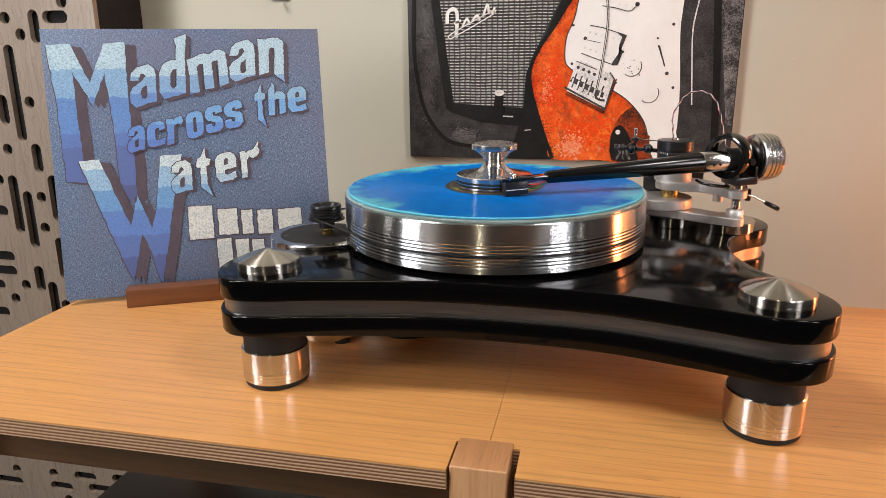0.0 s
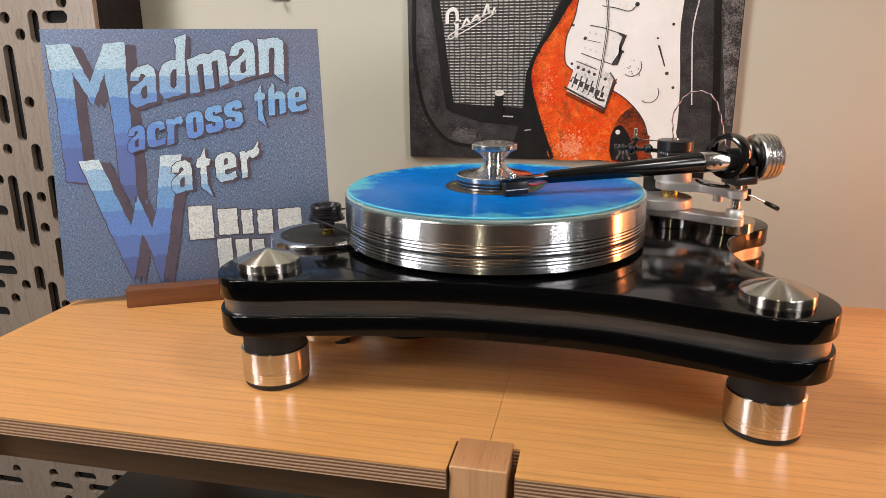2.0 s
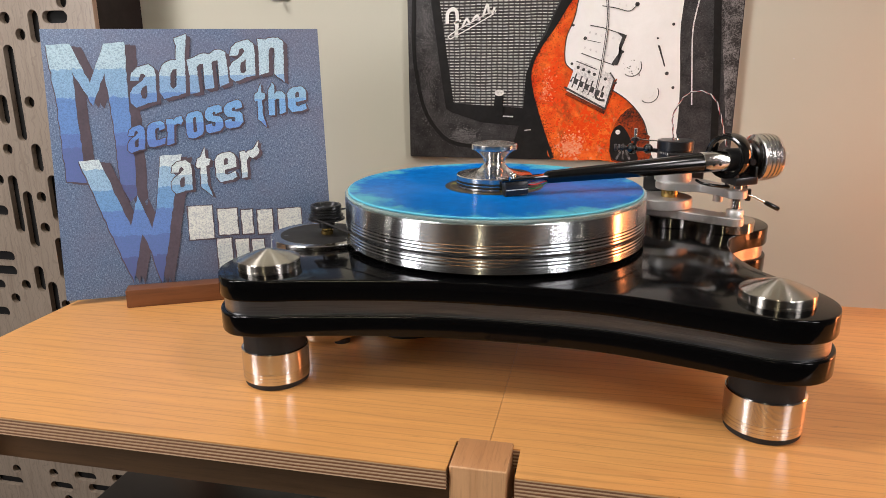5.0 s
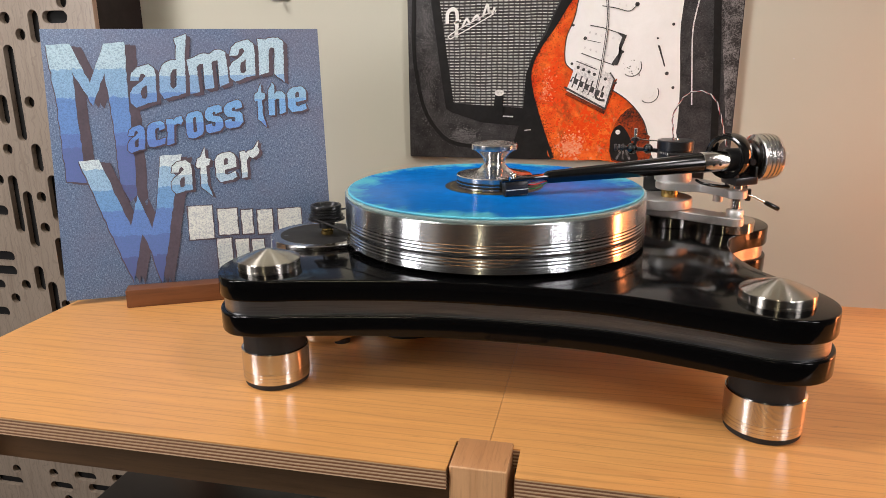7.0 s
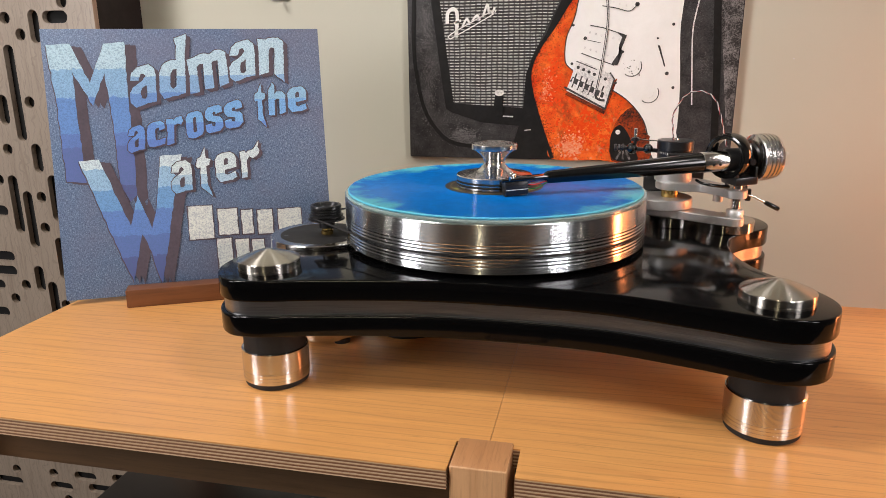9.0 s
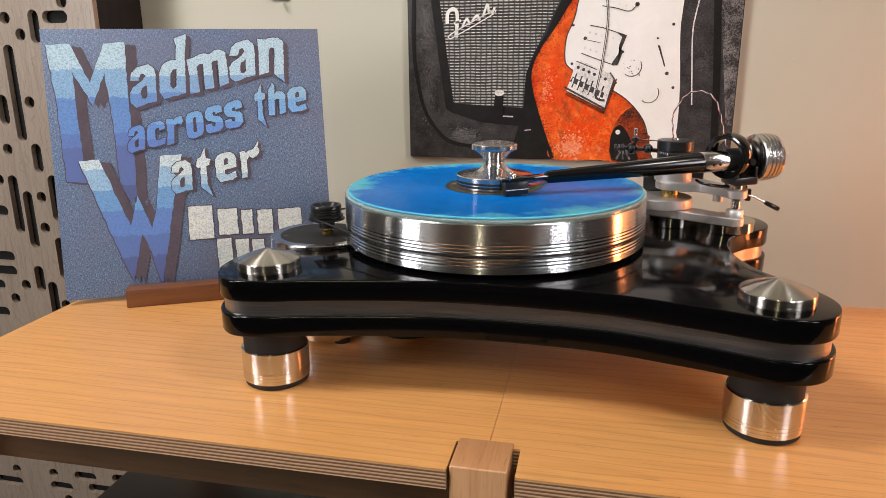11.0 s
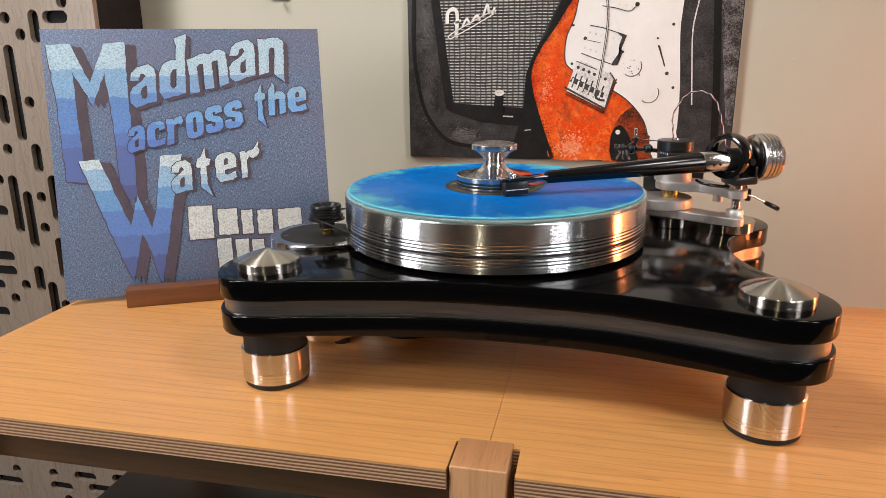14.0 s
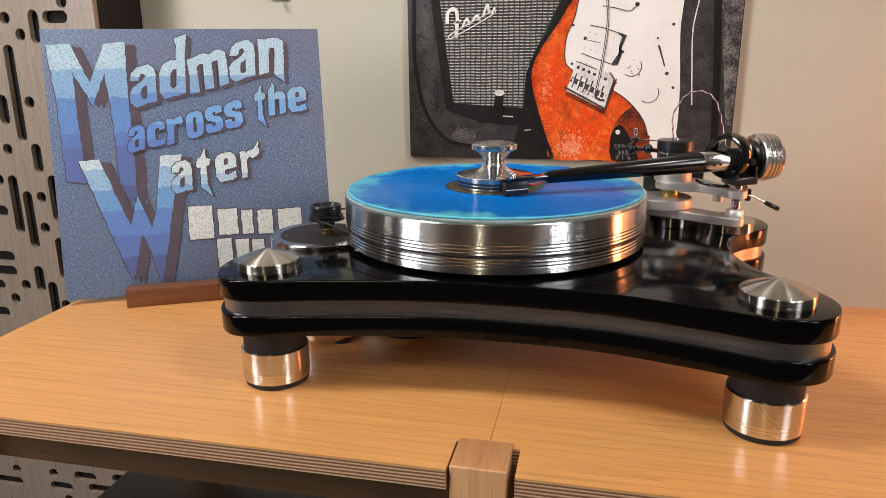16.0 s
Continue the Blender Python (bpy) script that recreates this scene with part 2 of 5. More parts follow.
M_WALL = wall_paint("cream_wall_paint", (0.53, 0.515, 0.42))
M_DIM = wall_paint("dim_grey_wall_paint", (0.22, 0.22, 0.225))
M_CEIL = wall_paint("white_ceiling_paint", (0.30, 0.295, 0.285))
M_FLOOR = plain("grey_carpet", (0.10, 0.09, 0.085), 0.9, 0, 0.3, 300, 0.3)
M_MAPLE = maple("maple_veneer", (0.665, 0.325, 0.105), (0.63, 0.295, 0.092), figure=1.0)
M_ENDGRAIN = maple("beech_end_grain", (0.47, 0.225, 0.095), (0.41, 0.185, 0.075), "Y", 0.45, 0.3)
M_PLY = plywood_edge("plywood_edge")
M_POST = maple("beech_post", (0.56, 0.315, 0.155), (0.49, 0.26, 0.12), "Z", 0.42, 0.2)
# birch with the shade under the table top put into its colour
M_RAIL = maple("birch_shade_tone", (0.12, 0.068, 0.032), (0.09, 0.05, 0.023), "X", 0.5, 0.3)
M_CHERRY = maple("cherry_wood", (0.165, 0.060, 0.022), (0.115, 0.038, 0.014), "X", 0.4, 0.6)
M_PINE = maple("pale_birch_panel", (0.29, 0.235, 0.185), (0.225, 0.175, 0.132), "Z", 0.55, 0.8)
M_BLACK_FELT = plain("black_absorber", (0.004, 0.004, 0.0045), 0.85, 0, 0.3, 400, 0.2)
M_LACQ = lacquer("black_piano_lacquer")
M_BAND = brushed_band("brushed_aluminium_band")
M_PLATTER = turned_metal("turned_aluminium", (0.76, 0.785, 0.81), 0.20, 1.0, 0.0)
M_FOOT = turned_metal("turned_foot_aluminium", (0.82, 0.80, 0.78), 0.16, 0.9, 0.0)
M_CONE = turned_metal("turned_cone_steel", (0.60, 0.57, 0.52), 0.22, 1.0, 0.03)
M_POLISH = turned_metal("polished_steel", (0.74, 0.72, 0.69), 0.20, 0.8, 0.02)
M_CHROME = plain("chrome", (0.72, 0.71, 0.70), 0.12, 1.0, 0.05, 120, 0.0)
M_DARKCHROME = turned_metal("dark_chrome", (0.50, 0.47, 0.44), 0.12, 0.8, 0.0)
M_SATIN = plain("satin_anodised_aluminium", (0.60, 0.60, 0.60), 0.46, 0.85, 0.06, 900, 0.05)
M_BRASS = plain("brass", (0.55, 0.38, 0.13), 0.25, 1.0, 0.1, 200, 0.0)
M_BLACK = plain("black_anodised", (0.012, 0.012, 0.013), 0.32, 0.0, 0.2, 400, 0.03)
M_GLOSS = plain("gloss_black", (0.006, 0.006, 0.006), 0.10, 0.0, 0.2, 400, 0.0, 0.7)
M_TUBE = plain("black_carbon_tube", (0.005, 0.005, 0.005), 0.17, 0.0, 0.3, 300, 0.05)
M_RUBBER = plain("black_rubber", (0.010, 0.009, 0.009), 0.7, 0.0, 0.25, 500, 0.15)
M_VINYL = marbled_vinyl("marbled_blue_vinyl")
M_LABEL = plain("dark_record_label", (0.045, 0.036, 0.03), 0.4, 0, 0.3, 200, 0.02)
M_GOLD = plain("gold_ring_print", (0.22, 0.165, 0.06), 0.4, 0, 0.2, 200, 0.0)
M_LABEL_PRINT = plain("olive_label_print", (0.30, 0.30, 0.07), 0.4, 0, 0.3, 200, 0.0)
M_RED = plain("red_wire", (0.45, 0.03, 0.03), 0.4)
M_GREEN = plain("green_wire", (0.03, 0.25, 0.08), 0.4)
M_WHITE = plain("white_wire", (0.7, 0.68, 0.66), 0.4)
M_BLUEW = plain("blue_wire", (0.05, 0.08, 0.4), 0.4)
M_INKW = plain("white_marking", (0.75, 0.75, 0.73), 0.5)

# ---------------------------------------------------------------- building helpers


def mesh_from(bm, name, material, smooth=40):
    bmesh.ops.recalc_face_normals(bm, faces=bm.faces)
    me = bpy.data.meshes.new(name)
    bm.to_mesh(me)
    bm.free()
    for mt in (material if isinstance(material, (list, tuple)) else [material]):
        me.materials.append(mt)
    if smooth:
        me.shade_smooth()
        me.set_sharp_from_angle(angle=radians(smooth))
    return me


def part(name, bm, material, parent, label="", at=None, smooth=40):
    ob = new(name, mesh_from(bm, name, material, smooth))
    ob.parent = parent
    if at is not None:
        ob.matrix_local = at
    if label:
        ob["label"] = label
    return ob


def thing(name, at, label, category, group="", kind=""):
    ob = new(name)
    ob.empty_display_size = 0.02
    ob.matrix_world = at
    return tagged(ob, label, category, group, kind)


def solid(name, bm, material, label, category, at=None, kind="", smooth=40):
    """A thing of one mesh."""
    ob = new(name, mesh_from(bm, name, material, smooth))
    if at is not None:
        ob.matrix_world = at
    return tagged(ob, label, category, "", kind)


def lathe(profile, segs=96, bm=None):
    """Turns (radius, height) pairs round the z axis."""
    bm = bm or bmesh.new()
    rings = []
    for r, z in profile:
        if r < 1e-6:
            rings.append([bm.verts.new((0, 0, z))])
        else:
            rings.append([bm.verts.new((r * math.cos(2 * math.pi * i / segs), r * math.sin(2 * math.pi * i / segs), z)) for i in range(segs)])
    for a, b in zip(rings, rings[1:]):
        for i in range(segs):
            j = (i + 1) % segs
            if len(a) == 1 and len(b) == 1:
                continue
            if len(a) == 1:
                bm.faces.new((a[0], b[j], b[i]))
            elif len(b) == 1:
                bm.faces.new((a[i], a[j], b[0]))
            else:
                bm.faces.new((a[i], a[j], b[j], b[i]))
    return bm


def box(x0, x1, y0, y1, z0, z1, bevel=0.0, segs=2, bm=None):
    bm = bm or bmesh.new()
    vs = [bm.verts.new(p) for p in ((x0, y0, z0), (x1, y0, z0), (x1, y1, z0), (x0, y1, z0), (x0, y0, z1), (x1, y0, z1), (x1, y1, z1), (x0, y1, z1))]
    fs = [bm.faces.new([vs[i] for i in f]) for f in ((3, 2, 1, 0), (4, 5, 6, 7), (0, 1, 5, 4), (1, 2, 6, 5), (2, 3, 7, 6), (3, 0, 4, 7))]
    if bevel:
        es = list({e for f in fs for e in f.edges})
        bmesh.ops.bevel(bm, geom=es, offset=bevel, segments=segs, profile=0.5, affect="EDGES")
    return bm


def spline(points, steps=6, closed=True):
    """Catmull-Rom points through the given ones."""
    n, out = len(points), []
    pts = [Vector(p) for p in points]
    for i in range(n if closed else n - 1):
        if closed:
            a, b, c, e = (pts[(i + k) % n] for k in (-1, 0, 1, 2))
        else:
            a, b, c, e = pts[max(i - 1, 0)], pts[i], pts[i + 1], pts[min(i + 2, n - 1)]
        for s in range(steps):
            t = s / steps
            out.append(0.5 * (2 * b + (c - a) * t + (2 * a - 5 * b + 4 * c - e) * t * t + (3 * b - a - 3 * c + e) * t ** 3))
    if not closed:
        out.append(pts[-1])
    return out


def inward(outline, dist):
    """A closed outline (anticlockwise) moved in by dist."""
    n, out = len(outline), []
    for i in range(n):
        t = (outline[(i + 1) % n] - outline[i - 1]).normalized()
        out.append(outline[i] + dist * Vector((-t.y, t.x)))
    return out


def slab(outline, profile, bm=None):
    """Rings of an outline, each moved in by the profile's first number, at the height of its second; closed below and above."""
    bm = bm or bmesh.new()
    rings = []
    for o, z in profile:
        rings.append([bm.verts.new((p.x, p.y, z)) for p in (inward(outline, o) if o else outline)])
    n = len(outline)
    for a, b in zip(rings, rings[1:]):
        for i in range(n):
            j = (i + 1) % n
            bm.faces.new((a[i], a[j], b[j], b[i]))
    bm.faces.new(rings[0][::-1])
    bm.faces.new(rings[-1])
    return bm


def rounded(r, z0, z1):
    """The profile of a slab with edges rounded by r."""
    k = 0.2929 * r
    return [(r, z0), (k, z0 + k), (0, z0 + r), (0, z1 - r), (k * 0.28, z1 - r * 0.6), (k, z1 - k), (r * 0.6, z1 - k * 0.28), (r, z1)]


def sweep(points, radius, segs=10, bm=None, closed=False):
    """A round bar along points; radius may be a list."""
    bm = bm or bmesh.new()
    pts = [Vector(p) for p in points]
    n = len(pts)
    rings, up = [], None
    for i, p in enumerate(pts):
        if closed:
            t = (pts[(i + 1) % n] - pts[i - 1]).normalized()
        else:
            t = (pts[min(i + 1, n - 1)] - pts[max(i - 1, 0)]).normalized()
        if up is None:
            up = t.orthogonal().normalized()
        up = (up - t * up.dot(t)).normalized()
        side = t.cross(up)
        r = radius[i] if isinstance(radius, (list, tuple)) else radius
        rings.append([bm.verts.new(p + r * (math.cos(2 * math.pi * k / segs) * up + math.sin(2 * math.pi * k / segs) * side)) for k in range(segs)])
    for a, b in (zip(rings, rings[1:] + rings[:1]) if closed else zip(rings, rings[1:])):
        for k in range(segs):
            j = (k + 1) % segs
            bm.faces.new((a[k], a[j], b[j], b[k]))
    if not closed:
        bm.faces.new(rings[0][::-1])
        bm.faces.new(rings[-1])
    return bm


def stadium(a, b, ra, rb=None, steps=28):
    """The outline round two circles, anticlockwise."""
    rb = rb or ra
    a, b = Vector(a), Vector(b)
    d = (b - a).length
    base = math.atan2(b.y - a.y, b.x - a.x)
    off = math.acos((ra - rb) / d)
    out = []
    for c, r, s, e in ((a, ra, base + off, base - off + 2 * math.pi), (b, rb, base - off, base + off)):
        for i in range(steps + 1):
            t = s + (e - s) * i / steps
            out.append(c + r * Vector((math.cos(t), math.sin(t))))
    return out


def xform(bm, m):
    bmesh.ops.transform(bm, matrix=m, verts=bm.verts)
    return bm


def flat(points, lift, plane="xz", bm=None):
    """A flat printed shape in the plane of a sheet; lift is how far it stands off its sheet, towards -y."""
    bm = bm or bmesh.new()
    bm.faces.new([bm.verts.new((p[0], -lift, p[1])) for p in points])
    bm.normal_update()
    bmesh.ops.triangulate(bm, faces=bm.faces)
    return bm


def ribbon(points, width, lift, bm=None):
    """A printed line of the given width."""
    bm = bm or bmesh.new()
    pts = [Vector((p[0], p[1])) for p in points]
    pairs = []
    for i, p in enumerate(pts):
        t = (pts[min(i + 1, len(pts) - 1)] - pts[max(i - 1, 0)]).normalized()
        s = Vector((-t.y, t.x)) * width / 2
        pairs.append([bm.verts.new((q.x, -lift, q.y)) for q in (p + s, p - s)])
    for a, b in zip(pairs, pairs[1:]):
        bm.faces.new((a[0], a[1], b[1], b[0]))
    return bm


def disc(x, z, r, lift, bm=None, segs=20, squash=1.0):
    bm = bm or bmesh.new()
    bm.faces.new([bm.verts.new((x + r * math.cos(2 * math.pi * i / segs), -lift, z + squash * r * math.sin(2 * math.pi * i / segs))) for i in range(segs)])
    return bm


def mm(points):
    return [(a / 1000, b / 1000) for a, b in points]


def glyph_mesh(char, weight=0.03, box=None):
    """The triangles of one character of the built-in font, in a box from 0 to 1."""
    cu = bpy.data.curves.new("glyph", "FONT")
    cu.body, cu.offset, cu.resolution_u = char, weight, 3
    ob = new("glyph", cu)
    dg = bpy.context.evaluated_depsgraph_get()
    me = bpy.data.meshes.new_from_object(ob.evaluated_get(dg))
    co = np.array([v.co[:2] for v in me.vertices])
    lo, hi = (co.min(0), co.max(0)) if box is None else box
    co = (co - lo) / (hi - lo)
    faces = [tuple(p.vertices) for p in me.polygons]
    bpy.data.objects.remove(ob)
    bpy.data.curves.remove(cu)
    bpy.data.meshes.remove(me)
    return (co, faces) if box is not None else (co, faces, (lo, hi))


# ---------------------------------------------------------------- room
TABLE_BACK, TABLE_FRONT, TABLE_WEST, TABLE_EAST = 0.134, -0.281, -0.5016, 0.62
SEAM = 0.0342
FLOOR = -0.86

solid("floor", box(-2.4, 2.4, -3.0, 0.36, FLOOR - 0.1, FLOOR), M_FLOOR, "dark grey carpeted floor", "floor", kind="structure")
solid("ceiling", box(-2.4, 2.4, -3.0, 0.36, 1.60, 1.70), M_CEIL, "light grey painted ceiling", "ceiling", kind="structure")
solid("wall_north", box(-2.4, 2.4, 0.30, 0.42, FLOOR, 1.60), M_WALL, "plain cream painted wall", "wall", kind="structure")
solid("wall_south", box(-2.4, 2.4, -3.12, -3.0, FLOOR, 1.60), M_DIM, "plain dark grey painted wall", "wall", kind="structure")
solid("wall_west", box(-2.52, -2.4, -3.0, 0.30, FLOOR, 1.60), M_DIM, "plain dark grey painted wall", "wall", kind="structure")
solid("wall_east", box(2.4, 2.52, -3.0, 0.30, FLOOR, 1.60), M_DIM, "plain dark grey painted wall", "wall", kind="structure")

# ---------------------------------------------------------------- rack


def board(x0, x1, notch):
    """A plywood board with a veneered top; notch: the corner cut out for the post, as x0, x1, depth."""
    y0, y1, z0, z1 = TABLE_FRONT, TABLE_BACK, -0.0162, 0.0
    a, b, deep = notch
    if a <= x0:
        out = [(b, y0), (x1, y0), (x1, y1), (x0, y1), (x0, deep), (b, deep)]
    else:
        out = [(x0, y0), (a, y0), (a, deep), (x1, deep), (x1, y1), (x0, y1)]
    out = [Vector(p) for p in out]
    core, top = bmesh.new(), bmesh.new()
    for bm, lo, hi in ((core, z0, z1 - 0.0012), (top, z1 - 0.0012, z1)):
        low = [bm.verts.new((*p, lo)) for p in out]
        high = [bm.verts.new((*p, hi)) for p in out]
        for i in range(len(out)):
            j = (i + 1) % len(out)
            bm.faces.new((low[i], low[j], high[j], high[i]))
        bm.faces.new(low[::-1])
        bm.faces.new(high)
    return core, top


rack = thing("equipment_rack", pose(0, 0, 0), "maple-veneered plywood rack with a notched beech post", "rack")
POST_W, POST_E, POST_Y0, POST_Y1 = 0.0110, 0.0525, -0.2790, -0.2385
for x0, x1, notch in ((TABLE_WEST, SEAM - 0.0002, (0.0092, SEAM, -0.2420)), (SEAM + 0.0002, TABLE_EAST, (SEAM, 0.0582, -0.2440))):
    core, top = board(x0, x1, notch)
    b = part("top_board", core, M_PLY, rack, "plywood core with striped edge", smooth=0)
    part("veneer", top, M_MAPLE, b, "honey maple veneer", smooth=0)
front_post = box(POST_W, POST_E, POST_Y0, POST_Y1, FLOOR, 0.0020, 0.0016, 3)
front_post.normal_update()
for f in front_post.faces:
    f.material_index = 1 if f.normal.z > 0.95 else 0
part("post", front_post, [M_POST, M_ENDGRAIN], rack, "pale beech post with end grain on top")
for x, y in ((TABLE_WEST + 0.03, TABLE_FRONT + 0.022), (TABLE_WEST + 0.03, TABLE_BACK - 0.03), (0.032, TABLE_BACK - 0.03), (TABLE_EAST - 0.03, TABLE_FRONT + 0.022), (TABLE_EAST - 0.03, TABLE_BACK - 0.03)):
    part("post", box(x - 0.0205, x + 0.0205, y - 0.0205, y + 0.0205, FLOOR, -0.0170, 0.0016, 2), M_POST, rack)
# rails and shelf: the overhang's shade is in their dark brown
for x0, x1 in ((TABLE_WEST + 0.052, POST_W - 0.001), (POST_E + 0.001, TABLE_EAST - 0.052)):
    part("rail", box(x0, x1, TABLE_FRONT + 0.042, TABLE_FRONT + 0.058, -0.0680, -0.0170, 0.0015), M_RAIL, rack, "plywood rail coloured dark for the shade under the top")
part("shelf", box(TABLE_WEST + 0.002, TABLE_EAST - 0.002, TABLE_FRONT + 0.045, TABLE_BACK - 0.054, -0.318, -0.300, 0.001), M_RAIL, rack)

amp = thing("amplifier", pose(-0.215, -0.075, -0.300), "black metal amplifier on the lower shelf of the rack", "amplifier")
part("case", box(-0.215, 0.205, -0.125, 0.125, 0.012, 0.105, 0.003), M_BLACK, amp)
for x in (-0.17, 0.16):
    for y in (-0.10, 0.10):
        part("foot", xform(lathe([(0, 0), (0.014, 0), (0.016, 0.012), (0, 0.012)], 24), pose(x, y, 0)), M_RUBBER, amp)

# ---------------------------------------------------------------- slotted acoustic panel


def slot_loop(a, b, r, segs=10):
    """The outline of a slot between two centres."""
    a, b = Vector(a), Vector(b)
    if (b - a).length < 1e-6:
        return [a + r * Vector((math.cos(t), math.sin(t))) for t in (2 * math.pi * i / (2 * segs) for i in range(2 * segs))]
    return stadium(a, b, r, r, segs)


def acoustic_panel():
    x0, x1, z0, z1, r = -1.15, 0.0, -0.84, 0.75, 0.0085
    right = -0.589
    holes = [(p, p) for p in mm([(-735, 337), (-713, 314), (-638, 357), (-716, 219), (-768, 149), (-722, 77), (-724, 29), (-777, -67), (-801, -91), (-708, -96), (-793, 102), (-863, -411), (-788, -409), (-765, -458)])]
    for xa, za, xb, zb in ((-688, 339, -688, 310), (-738, 292, -738, 170), (-763, 221, -763, 194), (-718, 150, -718, 123), (-769, 101, -769, 27),
                           (-747, 77, -747, 4), (-698, 103, -698, 49), (-702, 6, -702, -44), (-749, -42, -749, -68), (-728, -67, -728, -126)):
        holes.append(((xa / 1000, za / 1000), (xb / 1000, zb / 1000)))
    for xa, xb, z in ((-664, -640, 337), (-828, -795, 53), (-849, -798, -21), (-854, -798, -45), (-860, -825, -69), (-865, -826, -116),
                      (-903, -863, -436), (-789, -762, -434), (-738, -712, -408), (-664, -636, -404), (-713, -669, -429)):
        holes.append(((xa / 1000, z / 1000), (xb / 1000, z / 1000)))
    # the same kind of holes where the board goes on out of sight
    rnd = random.Random(4)
    for i in range(60):
        p = (rnd.uniform(-1.1, -0.64), rnd.choice((rnd.uniform(0.42, 0.70), rnd.uniform(-0.80, -0.52), rnd.uniform(-0.35, -0.19))))
        kind = rnd.random()
        q = p if kind < 0.35 else (p[0], p[1] - 0.04) if kind < 0.75 else (p[0] + 0.03, p[1])
        lo, hi = (min(p[0], q[0]), min(p[1], q[1])), (max(p[0], q[0]), max(p[1], q[1]))
        if hi[0] > -0.615 or lo[1] < -0.81 or hi[1] > 0.72:
            continue
        if all(hi[0] + 0.026 < min(a[0], b[0]) or lo[0] - 0.026 > max(a[0], b[0]) or hi[1] + 0.026 < min(a[1], b[1]) or lo[1] - 0.026 > max(a[1], b[1]) for a, b in holes):
            holes.append((p, q))
    bm = bmesh.new()
    edges = []
    for loop in [[Vector(p) for p in ((x0, z0), (right, z0), (right, z1), (x0, z1))]] + [slot_loop(a, b, r) for a, b in holes]:
        vs = [bm.verts.new((p.x, 0, p.y)) for p in loop]
        edges += [bm.edges.new((vs[i - 1], vs[i])) for i in range(len(vs))]
    bmesh.ops.triangle_fill(bm, use_beauty=True, use_dissolve=False, edges=edges, normal=(0, -1, 0))
    ext = bmesh.ops.extrude_face_region(bm, geom=list(bm.faces))
    bmesh.ops.translate(bm, verts=[v for v in ext["geom"] if isinstance(v, bmesh.types.BMVert)], vec=(0, 0.009, 0))
    panel = thing("acoustic_panel", pose(0, 0.19, 0), "pale birch diffuser panel with slots and round holes, black sides", "acoustic panel")
    part("front_board", bm, M_PINE, panel, "birch board with slots and holes", smooth=30)
    part("backing_box", box(x0, right - 0.0005, 0.0095, 0.109, z0, z1, 0.0), M_BLACK_FELT, panel, "black absorber box", smooth=0)
    part("foot", box(x0 + 0.05, right - 0.05, 0.0, 0.105, FLOOR, z0, 0.0), M_BLACK_FELT, panel, smooth=0)


acoustic_panel()

# ---------------------------------------------------------------- printed canvas on the wall
I_CHAR = print_ink("charcoal_ink", (0.105, 0.099, 0.099), (0.018, 0.017, 0.0175), 480, 0.40, 0.72)
I_GREY = print_ink("grey_scratched_ink", (0.42, 0.405, 0.40), (0.028, 0.026, 0.026), 520, 0.44, 0.68)
I_DARK = print_ink("black_ink", (0.018, 0.017, 0.017), (0.008, 0.0075, 0.0075), 60)
I_ORANGE = print_ink("orange_ink", (0.98, 0.21, 0.030), (0.72, 0.045, 0.003), 60, 0.40, 0.62, spatter=0.8)
I_RUST = print_ink("rust_ink", (0.62, 0.085, 0.010), (0.016, 0.012, 0.011), 420, 0.42, 0.66)
I_FADE = print_ink("faded_ink", (0.90, 0.52, 0.33), (0.80, 0.10, 0.012), 330, 0.38, 0.66)
I_CREAM = print_ink("cream_ink", (0.92, 0.91, 0.88), (0.84, 0.83, 0.79), 20)
I_SILVER = print_ink("silver_ink", (0.88, 0.86, 0.83), (0.20, 0.19, 0.19), 380, 0.30, 0.52)
I_LINE = print_ink("line_ink", (0.10, 0.095, 0.095), (0.03, 0.03, 0.03), 200)
I_GRILLE = grille_print("grille_ink")

POSTER_AT = Matrix.Translation((-0.0015, 0.292, -0.0040)) @ Matrix.Scale(1.01414, 4)
poster = thing("canvas_print", POSTER_AT, "black and white canvas print of an orange electric guitar and amplifier", "wall art")
PL, PR, PB, PT = -0.1635, 0.2715, 0.1398, 0.62
part("canvas", box(PL, PR, 0.0, 0.0078, PB, PT, 0.0008), I_CHAR, poster, "stretched canvas in charcoal greys")


def printed(name, points, material, lift, smooth_steps=0, label=""):
    pts = mm(points)
    if smooth_steps:
        pts = [(p.x, p.y) for p in spline(pts, smooth_steps)]
    return part(name, flat(pts, lift * 0.00025), material, poster, label, smooth=0)


printed("grille_print", [(-119, 353), (-128, 600), (170, 600), (44, 350), (11, 282), (1, 255), (0, 210), (-99, 216)], I_GRILLE, 2, 0, "grille cloth of white dashes")
printed("grille_frame_print", [(-130, 353), (-140, 600), (-127, 600), (-118, 353), (-99, 216), (0, 210), (2, 185), (-60, 190), (-101, 203), (-110, 208), (-115, 241)], I_DARK, 3)
printed("shade_print", [(140, 560), (162, 560), (59, 349), (37, 307), (14, 256), (29, 181), (46, 141), (-21, 141), (-2, 203), (1, 256), (22, 297)], I_DARK, 4)
part("cable_print", ribbon([(p.x, p.y) for p in spline(mm([(-150, 560), (-154, 354), (-155.4, 310), (-153, 264), (-142, 210), (-122, 177), (-100, 161), (-60, 155)]), 8, False)], 0.0052, 0.001), I_DARK, poster, smooth=0)
